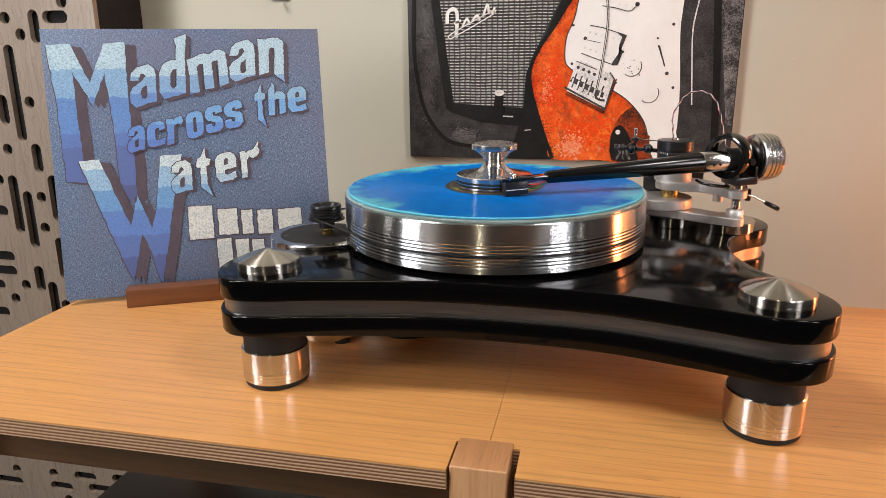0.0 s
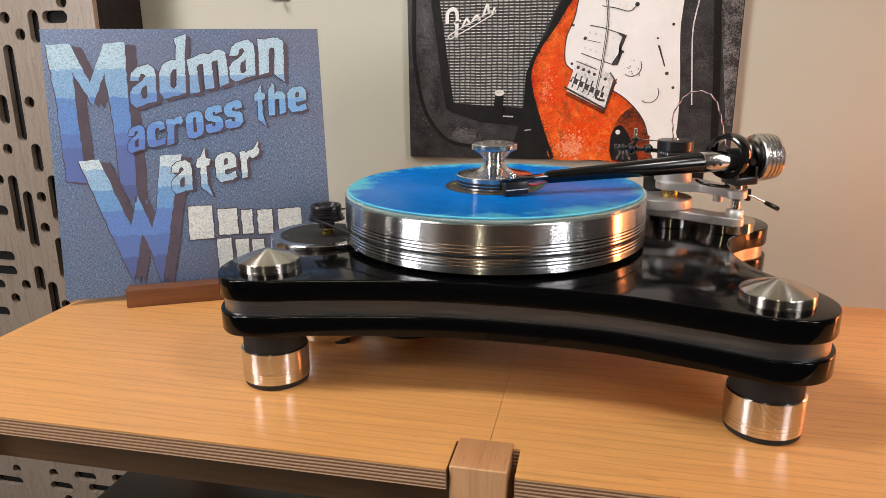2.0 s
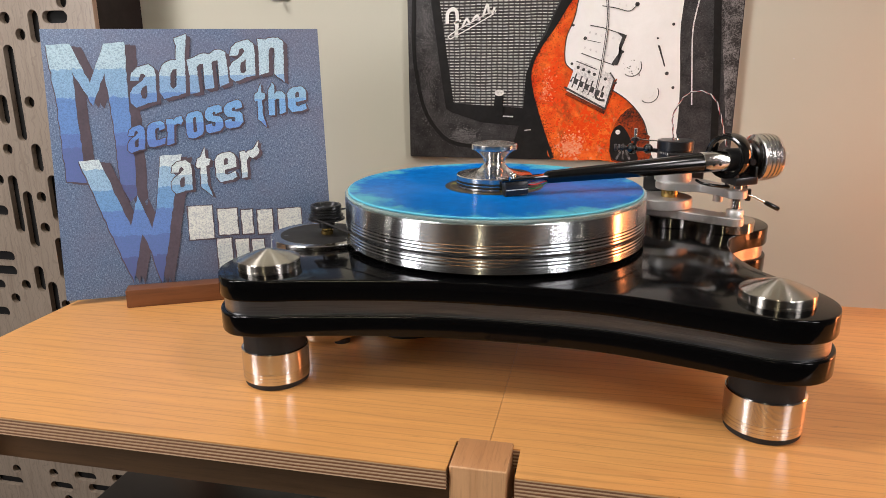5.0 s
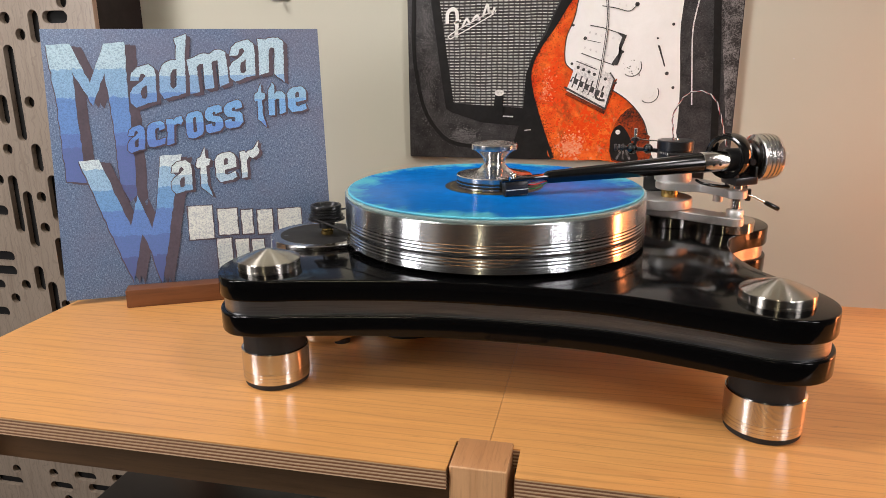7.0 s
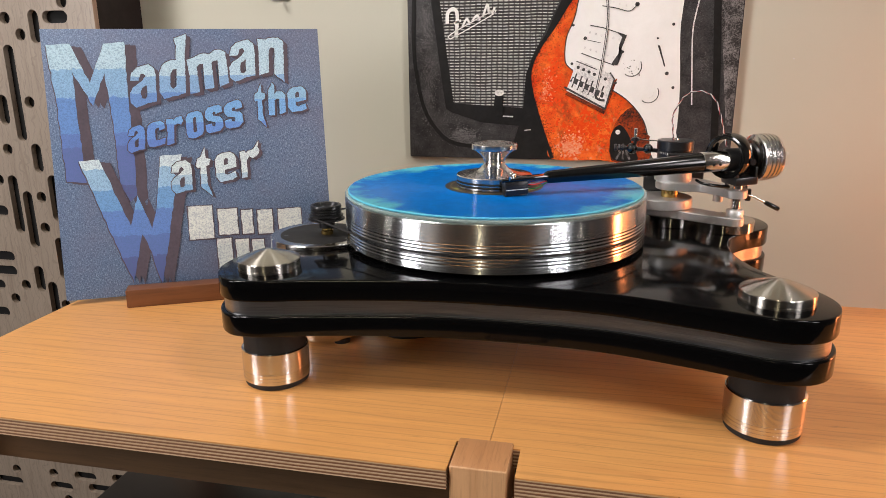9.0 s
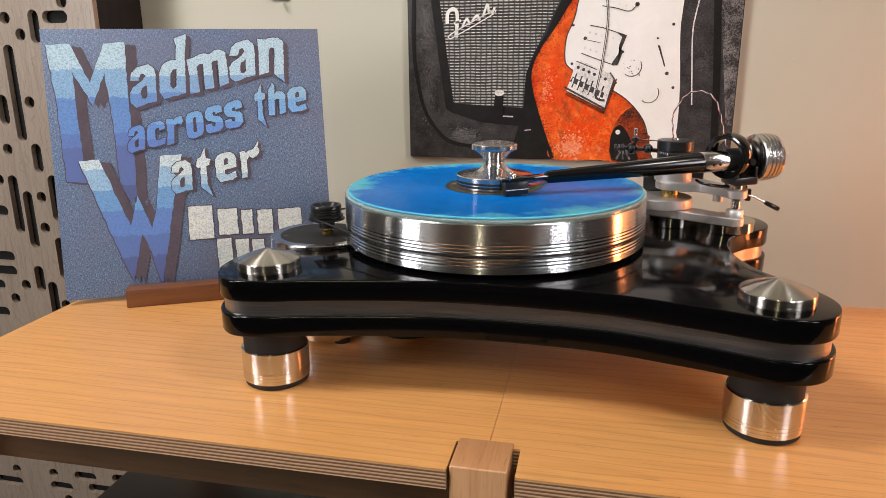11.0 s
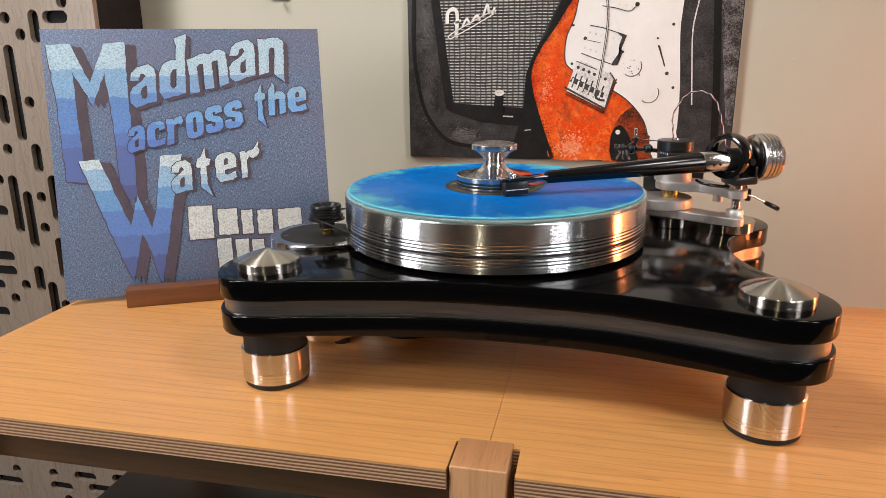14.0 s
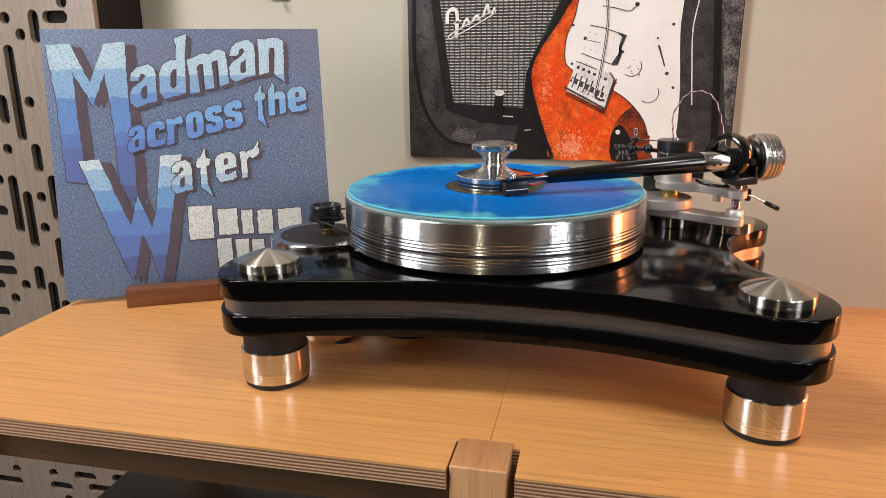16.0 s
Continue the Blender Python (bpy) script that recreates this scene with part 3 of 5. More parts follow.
printed("guitar_body_print", [(90, 420), (72, 372), (58, 349), (40, 318), (19, 286), (8, 260), (10, 234), (21, 196), (32, 165), (40, 141), (104, 141), (176, 141), (176, 240), (140, 330)], I_ORANGE, 5, 4, "orange guitar body")
part("body_edge_print", ribbon([(p.x, p.y) for p in spline(mm([(92, 420), (68, 366), (54, 345), (37, 317), (16, 286), (6.5, 259), (9, 233), (20, 196), (31, 165), (40, 142)]), 6, False)], 0.0050, 0.0017), I_DARK, poster, smooth=0)
printed("right_shade_print", [(150, 141), (150, 300), (205, 420), (271, 420), (271, 141)], I_CHAR, 7)
printed("lower_rust_print", [(120, 141), (122, 190), (146, 214), (163, 196), (168, 175), (168, 141)], I_RUST, 8, 3)
printed("pick_guard_print", [(206, 470), (110, 470), (76, 390), (64, 330), (54, 303), (52.5, 278), (57.5, 265), (83, 249), (117, 234), (140, 218), (158, 196), (165, 177), (180, 170), (197, 169), (202, 190), (201.5, 242), (197, 305), (199, 350)], I_CREAM, 9, 3, "cream pick guard")
part("pick_guard_edge_print", ribbon([(p.x, p.y) for p in spline(mm([(110, 470), (76, 390), (64, 330), (54, 303), (52.5, 278), (57.5, 265), (83, 249), (117, 234), (140, 218), (158, 196), (165, 177)]), 6, False)], 0.0014, 0.0025), I_LINE, poster, smooth=0)
part("streak_print", ribbon([(p.x, p.y) for p in spline(mm([(222, 372), (214, 329), (212, 305), (214, 270), (218, 216)]), 6, False)], 0.0017, 0.0026), I_SILVER, poster, smooth=0)
printed("edge_patch_print", [(251, 390), (243.6, 335), (253, 263), (262, 190), (270, 190), (270, 390)], I_GREY, 10)
# dots and scratches of ink, scattered round a line or a point
I_SCUFF = print_ink("pale_scuff_ink", (0.26, 0.25, 0.245), (0.06, 0.057, 0.057), 420, 0.36, 0.66)
I_HOT = print_ink("red_orange_ink", (0.90, 0.085, 0.006), (0.80, 0.055, 0.004), 200, 0.35, 0.65)


def specks(name, count, place, small, large, material, lift, seed, label=""):
    """Many small ragged flecks in one mesh; place(rnd) gives each one's spot in millimetres."""
    rnd, bm = random.Random(seed), bmesh.new()
    for k in range(count):
        x, z = place(rnd)
        if not (PL * 1000 + 1 < x < PR * 1000 - 1 and z > PB * 1000 + 1):
            continue
        r = rnd.uniform(0, 1) ** 2 * (large - small) + small
        n, a = rnd.choice((4, 5, 6)), rnd.uniform(0, 6.28)
        pts = [(x + r * rnd.uniform(0.5, 1.2) * math.cos(a + 6.283 * i / n), z + r * rnd.uniform(0.5, 1.2) * math.sin(a + 6.283 * i / n)) for i in range(n)]
        bm.faces.new([bm.verts.new((u / 1000, -(lift * 0.00025 + k * 1e-7), v / 1000)) for u, v in pts])
    return tagged(part(name, bm, material, poster, label, smooth=0), label, kind="stuff")


BODY_EDGE = [(p.x, p.y) for p in spline([(92, 420), (68, 366), (54, 345), (37, 317), (16, 286), (6.5, 259), (9, 233), (20, 196), (31, 165), (40, 142)], 6, False)]


def near_edge(depth):
    def place(rnd):
        x, z = rnd.choice(BODY_EDGE)
        return x + rnd.expovariate(1 / depth), z + rnd.uniform(-4, 4)
    return place


def round_point(x, z, sx, sz):
    return lambda rnd: (rnd.gauss(x, sx), rnd.gauss(z, sz))


specks("burst_flecks_print", 2200, near_edge(4.0), 0.2, 1.0, I_RUST, 5.6, 11, "dark burst along the guitar's edge")
specks("soot_flecks_print", 500, near_edge(18), 0.2, 0.8, I_RUST, 5.4, 12)
specks("hot_flecks_print", 420, round_point(84, 186, 20, 16), 0.8, 3.4, I_HOT, 5.15, 13, "red-orange middle of the guitar")
specks("hot_flecks_print", 260, round_point(38, 245, 6, 15), 0.8, 3.0, I_HOT, 5.15, 14)
specks("faded_flecks_print", 420, round_point(64, 157, 9, 8), 0.4, 2.2, I_FADE, 5.3, 15, "faded paint at the guitar's foot")
specks("faded_flecks_print", 160, round_point(31, 238, 4, 12), 0.3, 1.6, I_FADE, 5.3, 16)
specks("scuff_print", 1500, round_point(-84, 170, 11, 6), 0.15, 0.9, I_SCUFF, 1.2, 17, "pale scuffs")
specks("scuff_print", 2600, round_point(-136, 250, 7, 40), 0.15, 0.9, I_SCUFF, 1.2, 18)
specks("scuff_print", 1400, round_point(-137, 330, 7, 30), 0.15, 0.8, I_SCUFF, 1.2, 19)
specks("scuff_print", 700, round_point(-112, 190, 14, 10), 0.15, 0.7, I_SCUFF, 1.2, 20)
specks("scuff_print", 500, round_point(228, 262, 5, 9), 0.12, 0.6, I_SCUFF, 10.3, 21)
specks("scuff_print", 700, round_point(214, 320, 5, 40), 0.12, 0.5, I_SCUFF, 10.3, 22)
part("fold_print", ribbon(mm([(236, 400), (240, 330), (246, 250), (250, 160)]), 0.009, 0.0026), I_DARK, poster, smooth=0)
# hardware of the guitar
printed("bridge_shade_print", [(64, 236), (54, 229), (107, 203), (116, 228), (122, 250), (114, 244)], I_RUST, 10)
printed("bridge_print", [(67, 270), (73, 273), (112, 256), (117, 250), (115, 236), (107, 209), (56, 234), (62, 252)], I_SILVER, 11, 0, "silver bridge")
for i in range(6):
    f = i / 5
    x, z = 66 + 36 * f, 244 - 16 * f
    part("saddle_print", ribbon(mm([(x + 3, z + 12), (x - 3, z - 6)]), 0.0020, 0.0031), I_LINE, poster, smooth=0)
    part("screw_print", disc((70.5 + 36 * f) / 1000, (264 - 15 * f) / 1000, 0.0021, 0.0031), I_LINE, poster, smooth=0)
part("bridge_edge_print", ribbon(mm([(53, 238.5), (108, 210)]), 0.0026, 0.0032), I_LINE, poster, smooth=0)
part("bridge_edge_print", ribbon(mm([(108, 210), (113, 231), (118, 249), (112, 257)]), 0.0018, 0.0032), I_LINE, poster, smooth=0)
part("bridge_edge_print", ribbon(mm([(68, 272), (95, 261)]), 0.0012, 0.0032), I_LINE, poster, smooth=0)
printed("bridge_gap_print", [(60, 246), (104, 224), (106, 231), (64, 252)], I_LINE, 12)
for i in range(6):
    part("saddle_shine_print", ribbon(mm([(65 + 7.3 * i, 250 - 3.4 * i), (62 + 7.3 * i, 240 - 3.4 * i)]), 0.0022, 0.0034), I_SILVER, poster, smooth=0)
part("pickup_print", ribbon(mm([(84, 317), (100, 314), (128, 304.7)]), 0.0012, 0.0030), I_LINE, poster, smooth=0)
printed("pickup_end_print", [(119, 307), (131, 304), (125, 287), (113, 268), (121, 266), (127, 283), (122, 292), (125, 302)], I_LINE, 12)
part("pickup_print", ribbon(mm([(74, 282), (90, 276), (117, 266.5)]), 0.0012, 0.0030), I_LINE, poster, smooth=0)
part("pickup_print", ribbon(mm([(80, 299), (98, 295)]), 0.0008, 0.0030), I_LINE, poster, smooth=0)
for i in range(6):
    for u, v in ((84 + 7.5 * i, 308 - 1.8 * i), (78 + 7.5 * i, 289 - 2.4 * i)):
        if i != 3:
            part("pole_print", disc(u / 1000, v / 1000, 0.0013, 0.0031, squash=1.3, segs=12), I_SILVER, poster, smooth=0)
part("pickup_print", ribbon([(p.x, p.y) for p in spline(mm([(98, 341), (115, 338), (133, 334), (143, 344)]), 5, False)], 0.001, 0.0030), I_LINE, poster, smooth=0)
for i in range(4):
    part("pole_print", disc((112 + 8 * i) / 1000, (345 - 2 * i) / 1000, 0.0013, 0.0031, squash=1.3, segs=12), I_SILVER, poster, smooth=0)
part("tremolo_arm_print", ribbon([(p.x, p.y) for p in spline(mm([(98, 420), (103.5, 355), (106, 320), (101.5, 271), (95.5, 231), (98, 223), (107, 221)]), 8, False)], 0.0030, 0.0036), I_LINE, poster, smooth=0)
part("tremolo_shine_print", ribbon([(p.x, p.y) for p in spline(mm([(98, 420), (103.5, 355), (106, 320), (101.5, 271), (96, 235)]), 8, False)], 0.0010, 0.0039), I_SILVER, poster, smooth=0)
for x, z, r in ((62, 317.6, 1.7), (78, 301, 2.3), (62, 268.7, 1.8), (119.6, 243.8, 2.0), (126.8, 283.5, 1.8), (188, 317, 1.9), (169.7, 300, 1.4), (184, 256, 2.4), (193, 238, 1.9), (141.7, 342, 2.8)):
    part("screw_print", disc(x / 1000, z / 1000, r / 1000, 0.0030, segs=12), I_LINE, poster, smooth=0)
printed("switch_print", [(170, 292), (173, 291), (181.5, 265), (180, 264.5)], I_LINE, 12)
for x, z in ((139.4, 264.8), (163.1, 230.8)):
    arc = [(x / 1000 + 0.0125 * math.cos(t), z / 1000 + 0.0125 * math.sin(t)) for t in (radians(a) for a in range(-130, 31, 10))]
    part("knob_print", ribbon(arc, 0.0011, 0.0030), I_LINE, poster, smooth=0)
    part("knob_print", ribbon([(0.5 * (u + x / 1000), 0.5 * (v + z / 1000)) for u, v in arc[2:-2]], 0.0007, 0.0030), I_SILVER, poster, smooth=0)
printed("strap_button_print", [(129, 189), (119, 180), (117, 161), (123, 142), (154, 142), (146, 163), (139, 179)], I_DARK, 12, 4)
part("strap_button_print", disc(0.1265, 0.1795, 0.0032, 0.0034), I_SILVER, poster, smooth=0)
for k in range(3):
    part("strap_fold_print", ribbon(mm([(127 + 6 * k, 160 - 1.5 * k), (131 + 4 * k, 152), (126 + 9 * k, 143)]), 0.0030, 0.0034), I_GREY, poster, smooth=0)
for k in range(14):
    rnd = random.Random(40 + k)
    x, z = 0.1394 + rnd.uniform(-0.011, 0.011), 0.2648 + rnd.uniform(-0.012, 0.010)
    part("knob_speck_print", disc(x, z, rnd.uniform(0.0004, 0.0011), 0.0031, segs=7), I_LINE, poster, smooth=0)
printed("pale_patch_print", [(168, 172), (180, 184), (196, 186), (203, 172), (199, 142), (176, 142)], I_CREAM, 10, 3)
# peg and marks in front of the grille
printed("peg_print", [(-40, 230), (-28.5, 230), (-30, 199), (-44, 199)], I_DARK, 12)
part("peg_cap_print", disc(-0.0345, 0.2305, 0.0066, 0.0034, squash=0.65), I_SILVER, poster, smooth=0)
part("mark_print", ribbon(mm([(-29, 199), (-15, 198.5)]), 0.0018, 0.0032), I_SILVER, poster, smooth=0)
part("mark_print", ribbon(mm([(1, 180), (10, 181)]), 0.0012, 0.0032), I_SILVER, poster, smooth=0)
# the badge on the grille, as plain strokes
for pts, w in (([(-107, 322), (-106, 336), (-98, 341), (-93, 332), (-95, 304)], 0.0048), ([(-98, 322), (-88, 326)], 0.003), ([(-86, 318), (-80, 328), (-76, 320)], 0.003),
               ([(-72, 326), (-66, 332), (-62, 326)], 0.003), ([(-58, 330), (-52, 346), (-50, 334)], 0.003), ([(-46, 334), (-42, 342)], 0.003),
               ([(-103, 302), (-101, 309), (-46, 337), (-42, 335)], 0.0014), ([(-103, 302), (-72, 318), (-43, 334)], 0.0014)):
    part("badge_stroke", ribbon([(p.x, p.y) for p in spline(mm(pts), 5, False)], w, 0.0034), I_CREAM, poster, smooth=0)

for x, z, r in ((0.3404, 0.2734, 0.0009), (0.3468, 0.1522, 0.0014)):
    solid("wall_nail", xform(lathe([(0, 0), (r, 0), (r * 0.9, 0.0010), (0, 0.0013)], 16), pose(x, 0.30, z, 90)), M_SATIN, "tiny nail head in the cream wall", "nail")
hook = thing("wall_hook", pose(-0.3596, 0.30, 0.366), "small grey metal hook on the cream wall", "hook")
part("plate", box(-0.014, 0.014, -0.003, 0.0, -0.007, 0.04, 0.001), M_SATIN, hook)
part("prong", sweep(spline([(0, -0.002, 0.006), (0, -0.010, -0.002), (0, -0.016, -0.005), (0, -0.018, 0.004)], 5, False), 0.002, 10), M_SATIN, hook)

# ---------------------------------------------------------------- record sleeve in its wooden stand
SLEEVE = Matrix.Translation((-0.4997, -0.0399, 0.0060)) @ Matrix.Rotation(0.4707, 4, "Z") @ Matrix.Rotation(-0.1916, 4, "X")
SIDE = 0.314
sleeve = thing("record_sleeve", SLEEVE, "square blue denim-print record sleeve leaning in a wooden stand", "record sleeve")
part("jacket", box(0, SIDE, 0.0, 0.0042, 0.0, SIDE, 0.0007), denim_print("denim_print"), sleeve, "cardboard jacket printed like worn blue denim")

SKY = (0.46, 0.66, 0.76)
L_M = letter_print("letter_blue_capital", [(0.0, (0.085, 0.10, 0.25)), (0.12, (0.105, 0.15, 0.38)), (0.36, (0.115, 0.20, 0.50)), (0.44, (0.13, 0.27, 0.60)), (0.66, (0.25, 0.45, 0.68)), (0.83, SKY)], 2, 0.11, 0.30)
L_W = letter_print("letter_blue_capital_low", [(0.0, (0.085, 0.11, 0.28)), (0.22, (0.10, 0.165, 0.42)), (0.38, (0.115, 0.22, 0.54)), (0.58, (0.15, 0.33, 0.62)), (0.74, (0.30, 0.50, 0.70)), (0.90, (0.60, 0.73, 0.77))], 2, 0.012, 0.167)
L_TOP = letter_print("letter_sky", [(0.0, (0.14, 0.28, 0.60)), (0.30, (0.24, 0.43, 0.68)), (0.52, SKY), (1.0, SKY)], 2, 0.213, 0.300)
L_MID = letter_print("letter_mid_blue", [(0.0, (0.11, 0.21, 0.56)), (0.25, (0.13, 0.28, 0.66)), (0.47, (0.18, 0.41, 0.74)), (0.8, (0.27, 0.50, 0.70))], 2, 0.165, 0.245)
L_LOW = letter_print("letter_cream", [(0.0, (0.20, 0.40, 0.65)), (0.25, (0.38, 0.55, 0.68)), (0.45, (0.62, 0.74, 0.75)), (1.0, (0.68, 0.77, 0.76))], 2, 0.115, 0.172)
L_BAR = letter_print("bar_cream", [(0.0, (0.56, 0.62, 0.60)), (0.5, (0.64, 0.68, 0.64))], 2, 0.0, 0.11)
L_SHADE = plain("letter_shadow_ink", (0.075, 0.06, 0.082), 0.5, 0, 0.25, 300, 0.0)


def rough_edge(points, seed, jitter=0.0007, step=0.006):
    """An outline cut up into short, slightly uneven pieces, like stitched edges."""
    rnd, out = random.Random(seed), []
    for i, p in enumerate(points):
        q = points[(i + 1) % len(points)]
        n = max(1, int(math.dist(p, q) / step))
        for k in range(n):
            f = k / n
            j = jitter if k else 0
            out.append((p[0] + f * (q[0] - p[0]) + rnd.uniform(-j, j), p[1] + f * (q[1] - p[1]) + rnd.uniform(-j, j)))
    return out


M_SHAPE = mm([(5, 296), (30, 297), (48, 252), (66, 297), (89, 299), (88, 243), (88.5, 177), (88, 120), (80, 112), (70, 135), (70, 184), (68, 224), (64.5, 263), (49, 226), (30, 265), (31, 225), (33, 163), (36, 137), (13, 139.5), (12, 180), (10.5, 232)])
W_SHAPE = mm([(28, 162.5), (49.5, 163.5), (78, 84), (88, 120), (101.5, 79), (109, 109), (117, 165), (142, 166), (129, 114.5), (120, 67), (107.5, 13), (95, 62), (89.5, 73), (76, 16), (59, 65), (40, 126)])
for shape, ink, lift, seed in ((M_SHAPE, L_M, 0.0004, 1), (W_SHAPE, L_W, 0.0010, 2)):
    edge = rough_edge(shape, seed)
    cap = part("letter", flat(edge, lift + 0.0002), ink, sleeve, smooth=0)
    bm = flat([(x + 0.012, z - 0.004) for x, z in edge], lift)
    flat([(x + 0.006, z - 0.003) for x, z in edge], lift - 0.00004, bm=bm)
    flat([(x - 0.001, z - 0.0012) for x, z in edge], lift - 0.00008, bm=bm)
    part("letter_shadow", bm, L_SHADE, cap, smooth=0)


# spiky black-letter shapes in a box from 0 to 1; an inner outline joins its outer one by a slit
LETTERS = {
    "a": "2 70 10 90 30 100 75 101 95 88 100 70 99 0 64 2 55 0 55 15 63 19 63 50 46 44 40 36 42 18 55 15 55 0 18 -2 0 13 0 40 14 52 46 62 62 73 55 81 43 80 34 66",
    "d": "52 97 98 100 93 66 97 1 66 -1 52 0 52 13 63 17 63 45 48 46 40 39 40 18 52 13 52 0 18 -1 0 12 0 46 12 58 36 62 60 60 61 84",
    "m": "0 96 22 97 32 101 48 100 57 94 70 101 86 100 100 88 101 2 77 -1 78 73 66 74 62 68 63 0 39 2 40 73 30 75 24 69 25 -1 0 2 4 50",
    "n": "0 101 34 97 44 101 80 100 100 87 99 0 102 -26 62 0 66 71 52 74 43 68 42 6 4 0 5 60",
    "c": "98 66 95 88 76 101 24 99 5 88 0 70 0 20 8 5 30 -1 94 3 101 28 66 23 49 26 44 40 44 68 54 76 66 72 68 62",
    "r": "0 101 37 97 45 90 62 101 94 100 101 80 86 66 70 74 46 69 44 0 2 -1 6 50",
    "R": "0 92 34 94 42 84 62 92 98 95 138 122 130 100 142 84 118 68 92 64 64 72 46 60 44 0 2 -1 6 50",
    "o": "0 20 0 80 14 96 35 101 70 100 95 88 101 70 100 20 88 4 65 0 50 -2 50 20 60 24 60 74 50 80 41 74 41 24 50 20 50 -2 30 0 9 7",
    "s": "100 70 98 90 80 101 20 99 0 86 0 62 15 48 55 38 58 30 50 22 38 26 36 36 -2 34 2 10 20 0 80 -1 101 14 100 42 85 55 46 64 42 72 50 78 60 74 62 66",
    "t": "0 62 13 79 34 82 66 106 70 79 101 74 92 60 70 57 71 12 103 -24 55 -4 28 4 30 57 12 55",
    "h": "0 80 24 104 36 95 36 66 50 73 80 72 100 60 101 4 64 0 64 49 50 52 36 46 36 0 0 2",
    "e": "0 20 0 80 12 95 35 101 52 100 52 82 42 76 42 57 62 59 62 76 52 82 52 100 76 100 95 88 101 72 100 42 42 39 43 27 55 20 94 28 101 6 80 -1 20 0",
}


def frayed(points, step=2.4, jitter=0.38):
    """An outline in millimetres with a ragged edge; the same place always frays the same way."""
    out = []
    for p, q in zip(points, points[1:] + points[:1]):
        n = max(1, int(math.dist(p, q) / step))
        for k in range(n):
            x, z = p[0] + (q[0] - p[0]) * k / n, p[1] + (q[1] - p[1]) * k / n
            rnd = random.Random(int(round(x * 50)) * 7919 + int(round(z * 50)))
            out.append(((x + rnd.uniform(-jitter, jitter)) / 1000, (z + rnd.uniform(-jitter, jitter)) / 1000))
    return out


def lettering(rows, ink, shift, lift, rim=0.0021):
    """Letters set one by one: character, then left foot, right foot and left top in millimetres."""
    for char, x0, z0, x1, z1, x2, z2 in rows:
        nums = [int(n) / 100 for n in LETTERS[char].split()]
        edge = frayed([(x0 + u * (x1 - x0) + v * (x2 - x0), z0 + u * (z1 - z0) + v * (z2 - z0)) for u, v in zip(nums[::2], nums[1::2])])
        ob = part("letter", flat(edge, lift), ink, sleeve, smooth=0)
        shade = ribbon(edge + edge[:1], rim, lift - 0.0002)
        for k in (1.0, 0.66, 0.33):
            flat([(x + shift * k, z - 0.7 * shift * k) for x, z in edge], lift - 0.00025 - 0.00004 * k, bm=shade)
        part("letter_shadow", shade, L_SHADE, ob, smooth=0)


lettering([("a", 90.4, 222, 119.8, 229.2, 91.2, 266.7), ("d", 122.5, 231, 153.8, 238.4, 127.7, 300.4), ("m", 157.5, 236.3, 202.8, 248.2, 156.4, 279.1),
           ("a", 204.9, 250.2, 235.5, 257.8, 205.8, 294.7), ("n", 238.2, 257.8, 269.5, 260.1, 240.1, 301.3)], L_TOP, 0.0046, 0.0016)
lettering([("a", 82.7, 169.3, 101.9, 173.8, 84, 198.4), ("c", 104.5, 175, 125.1, 178.3, 105.7, 203.7), ("r", 126.3, 177.5, 145.9, 181.5, 127.5, 207.7),
           ("o", 149.8, 182.7, 169.7, 187.4, 149.8, 213.7), ("s", 172.4, 188.7, 192.5, 193.4, 172.3, 219.8), ("s", 195.2, 193.3, 216.2, 198.1, 195, 224.7)], L_MID, 0.0022, 0.0018)
lettering([("t", 230.6, 201.8, 244.3, 204.1, 231.1, 244.3), ("h", 247.3, 208.2, 268, 211, 248.8, 246.7), ("e", 271.5, 211.6, 293.9, 214.5, 271.6, 241.4)], L_MID, 0.0026, 0.0020)
lettering([("a", 127.8, 118.6, 151.4, 122.8, 128.3, 155.2), ("t", 156.6, 122.5, 173.9, 124.3, 157.1, 168.9), ("e", 179.6, 129.5, 203.9, 133.8, 179.6, 163.2),
           ("R", 209.2, 133.5, 226, 136, 209.2, 168.1)], L_LOW, 0.0036, 0.0020)
for x0, x1, z0, z1 in ((143.5, 171.5, 62.5, 102.5), (177.8, 200.5, 66, 97.5), (205.5, 218.5, 65.3, 95), (224.5, 242.5, 64, 93.5), (249.5, 277.5, 65, 93.5),
                       (174.5, 191.5, 25.5, 61.5), (196.2, 212, 33, 59), (215.5, 230, 31.5, 57.5)):
    edge = rough_edge(mm([(x0, z0), (x1, z0), (x1, z1), (x0, z1)]), int(x0), 0.0006, 0.005)
    bar = part("name_bar", flat(edge, 0.0010), L_BAR, sleeve, "plain cream bar", smooth=0)
    part("bar_outline", flat(mm([(x0 - 1.4, z0 - 1.6), (x1 + 1.2, z0 - 1.6), (x1 + 1.2, z1 + 1.2), (x0 - 1.4, z1 + 1.2)]), 0.0008), L_SHADE, bar, smooth=0)


stand = thing("sleeve_stand", Matrix.Translation((-0.4997, -0.0399, 0.0)) @ Matrix.Rotation(0.4707, 4, "Z"), "reddish cherry wood bar with a slot holding a record sleeve", "stand")
part("front_lip", box(0.070, 0.244, -0.0285, -0.0065, 0.0, 0.0215, 0.0012), M_CHERRY, stand)
part("back_lip", box(0.070, 0.244, 0.0105, 0.034, 0.0, 0.0215, 0.0012), M_CHERRY, stand)
part("base_strip", box(0.070, 0.244, -0.0064, 0.0104, 0.0, 0.0055, 0.0006), M_CHERRY, stand)

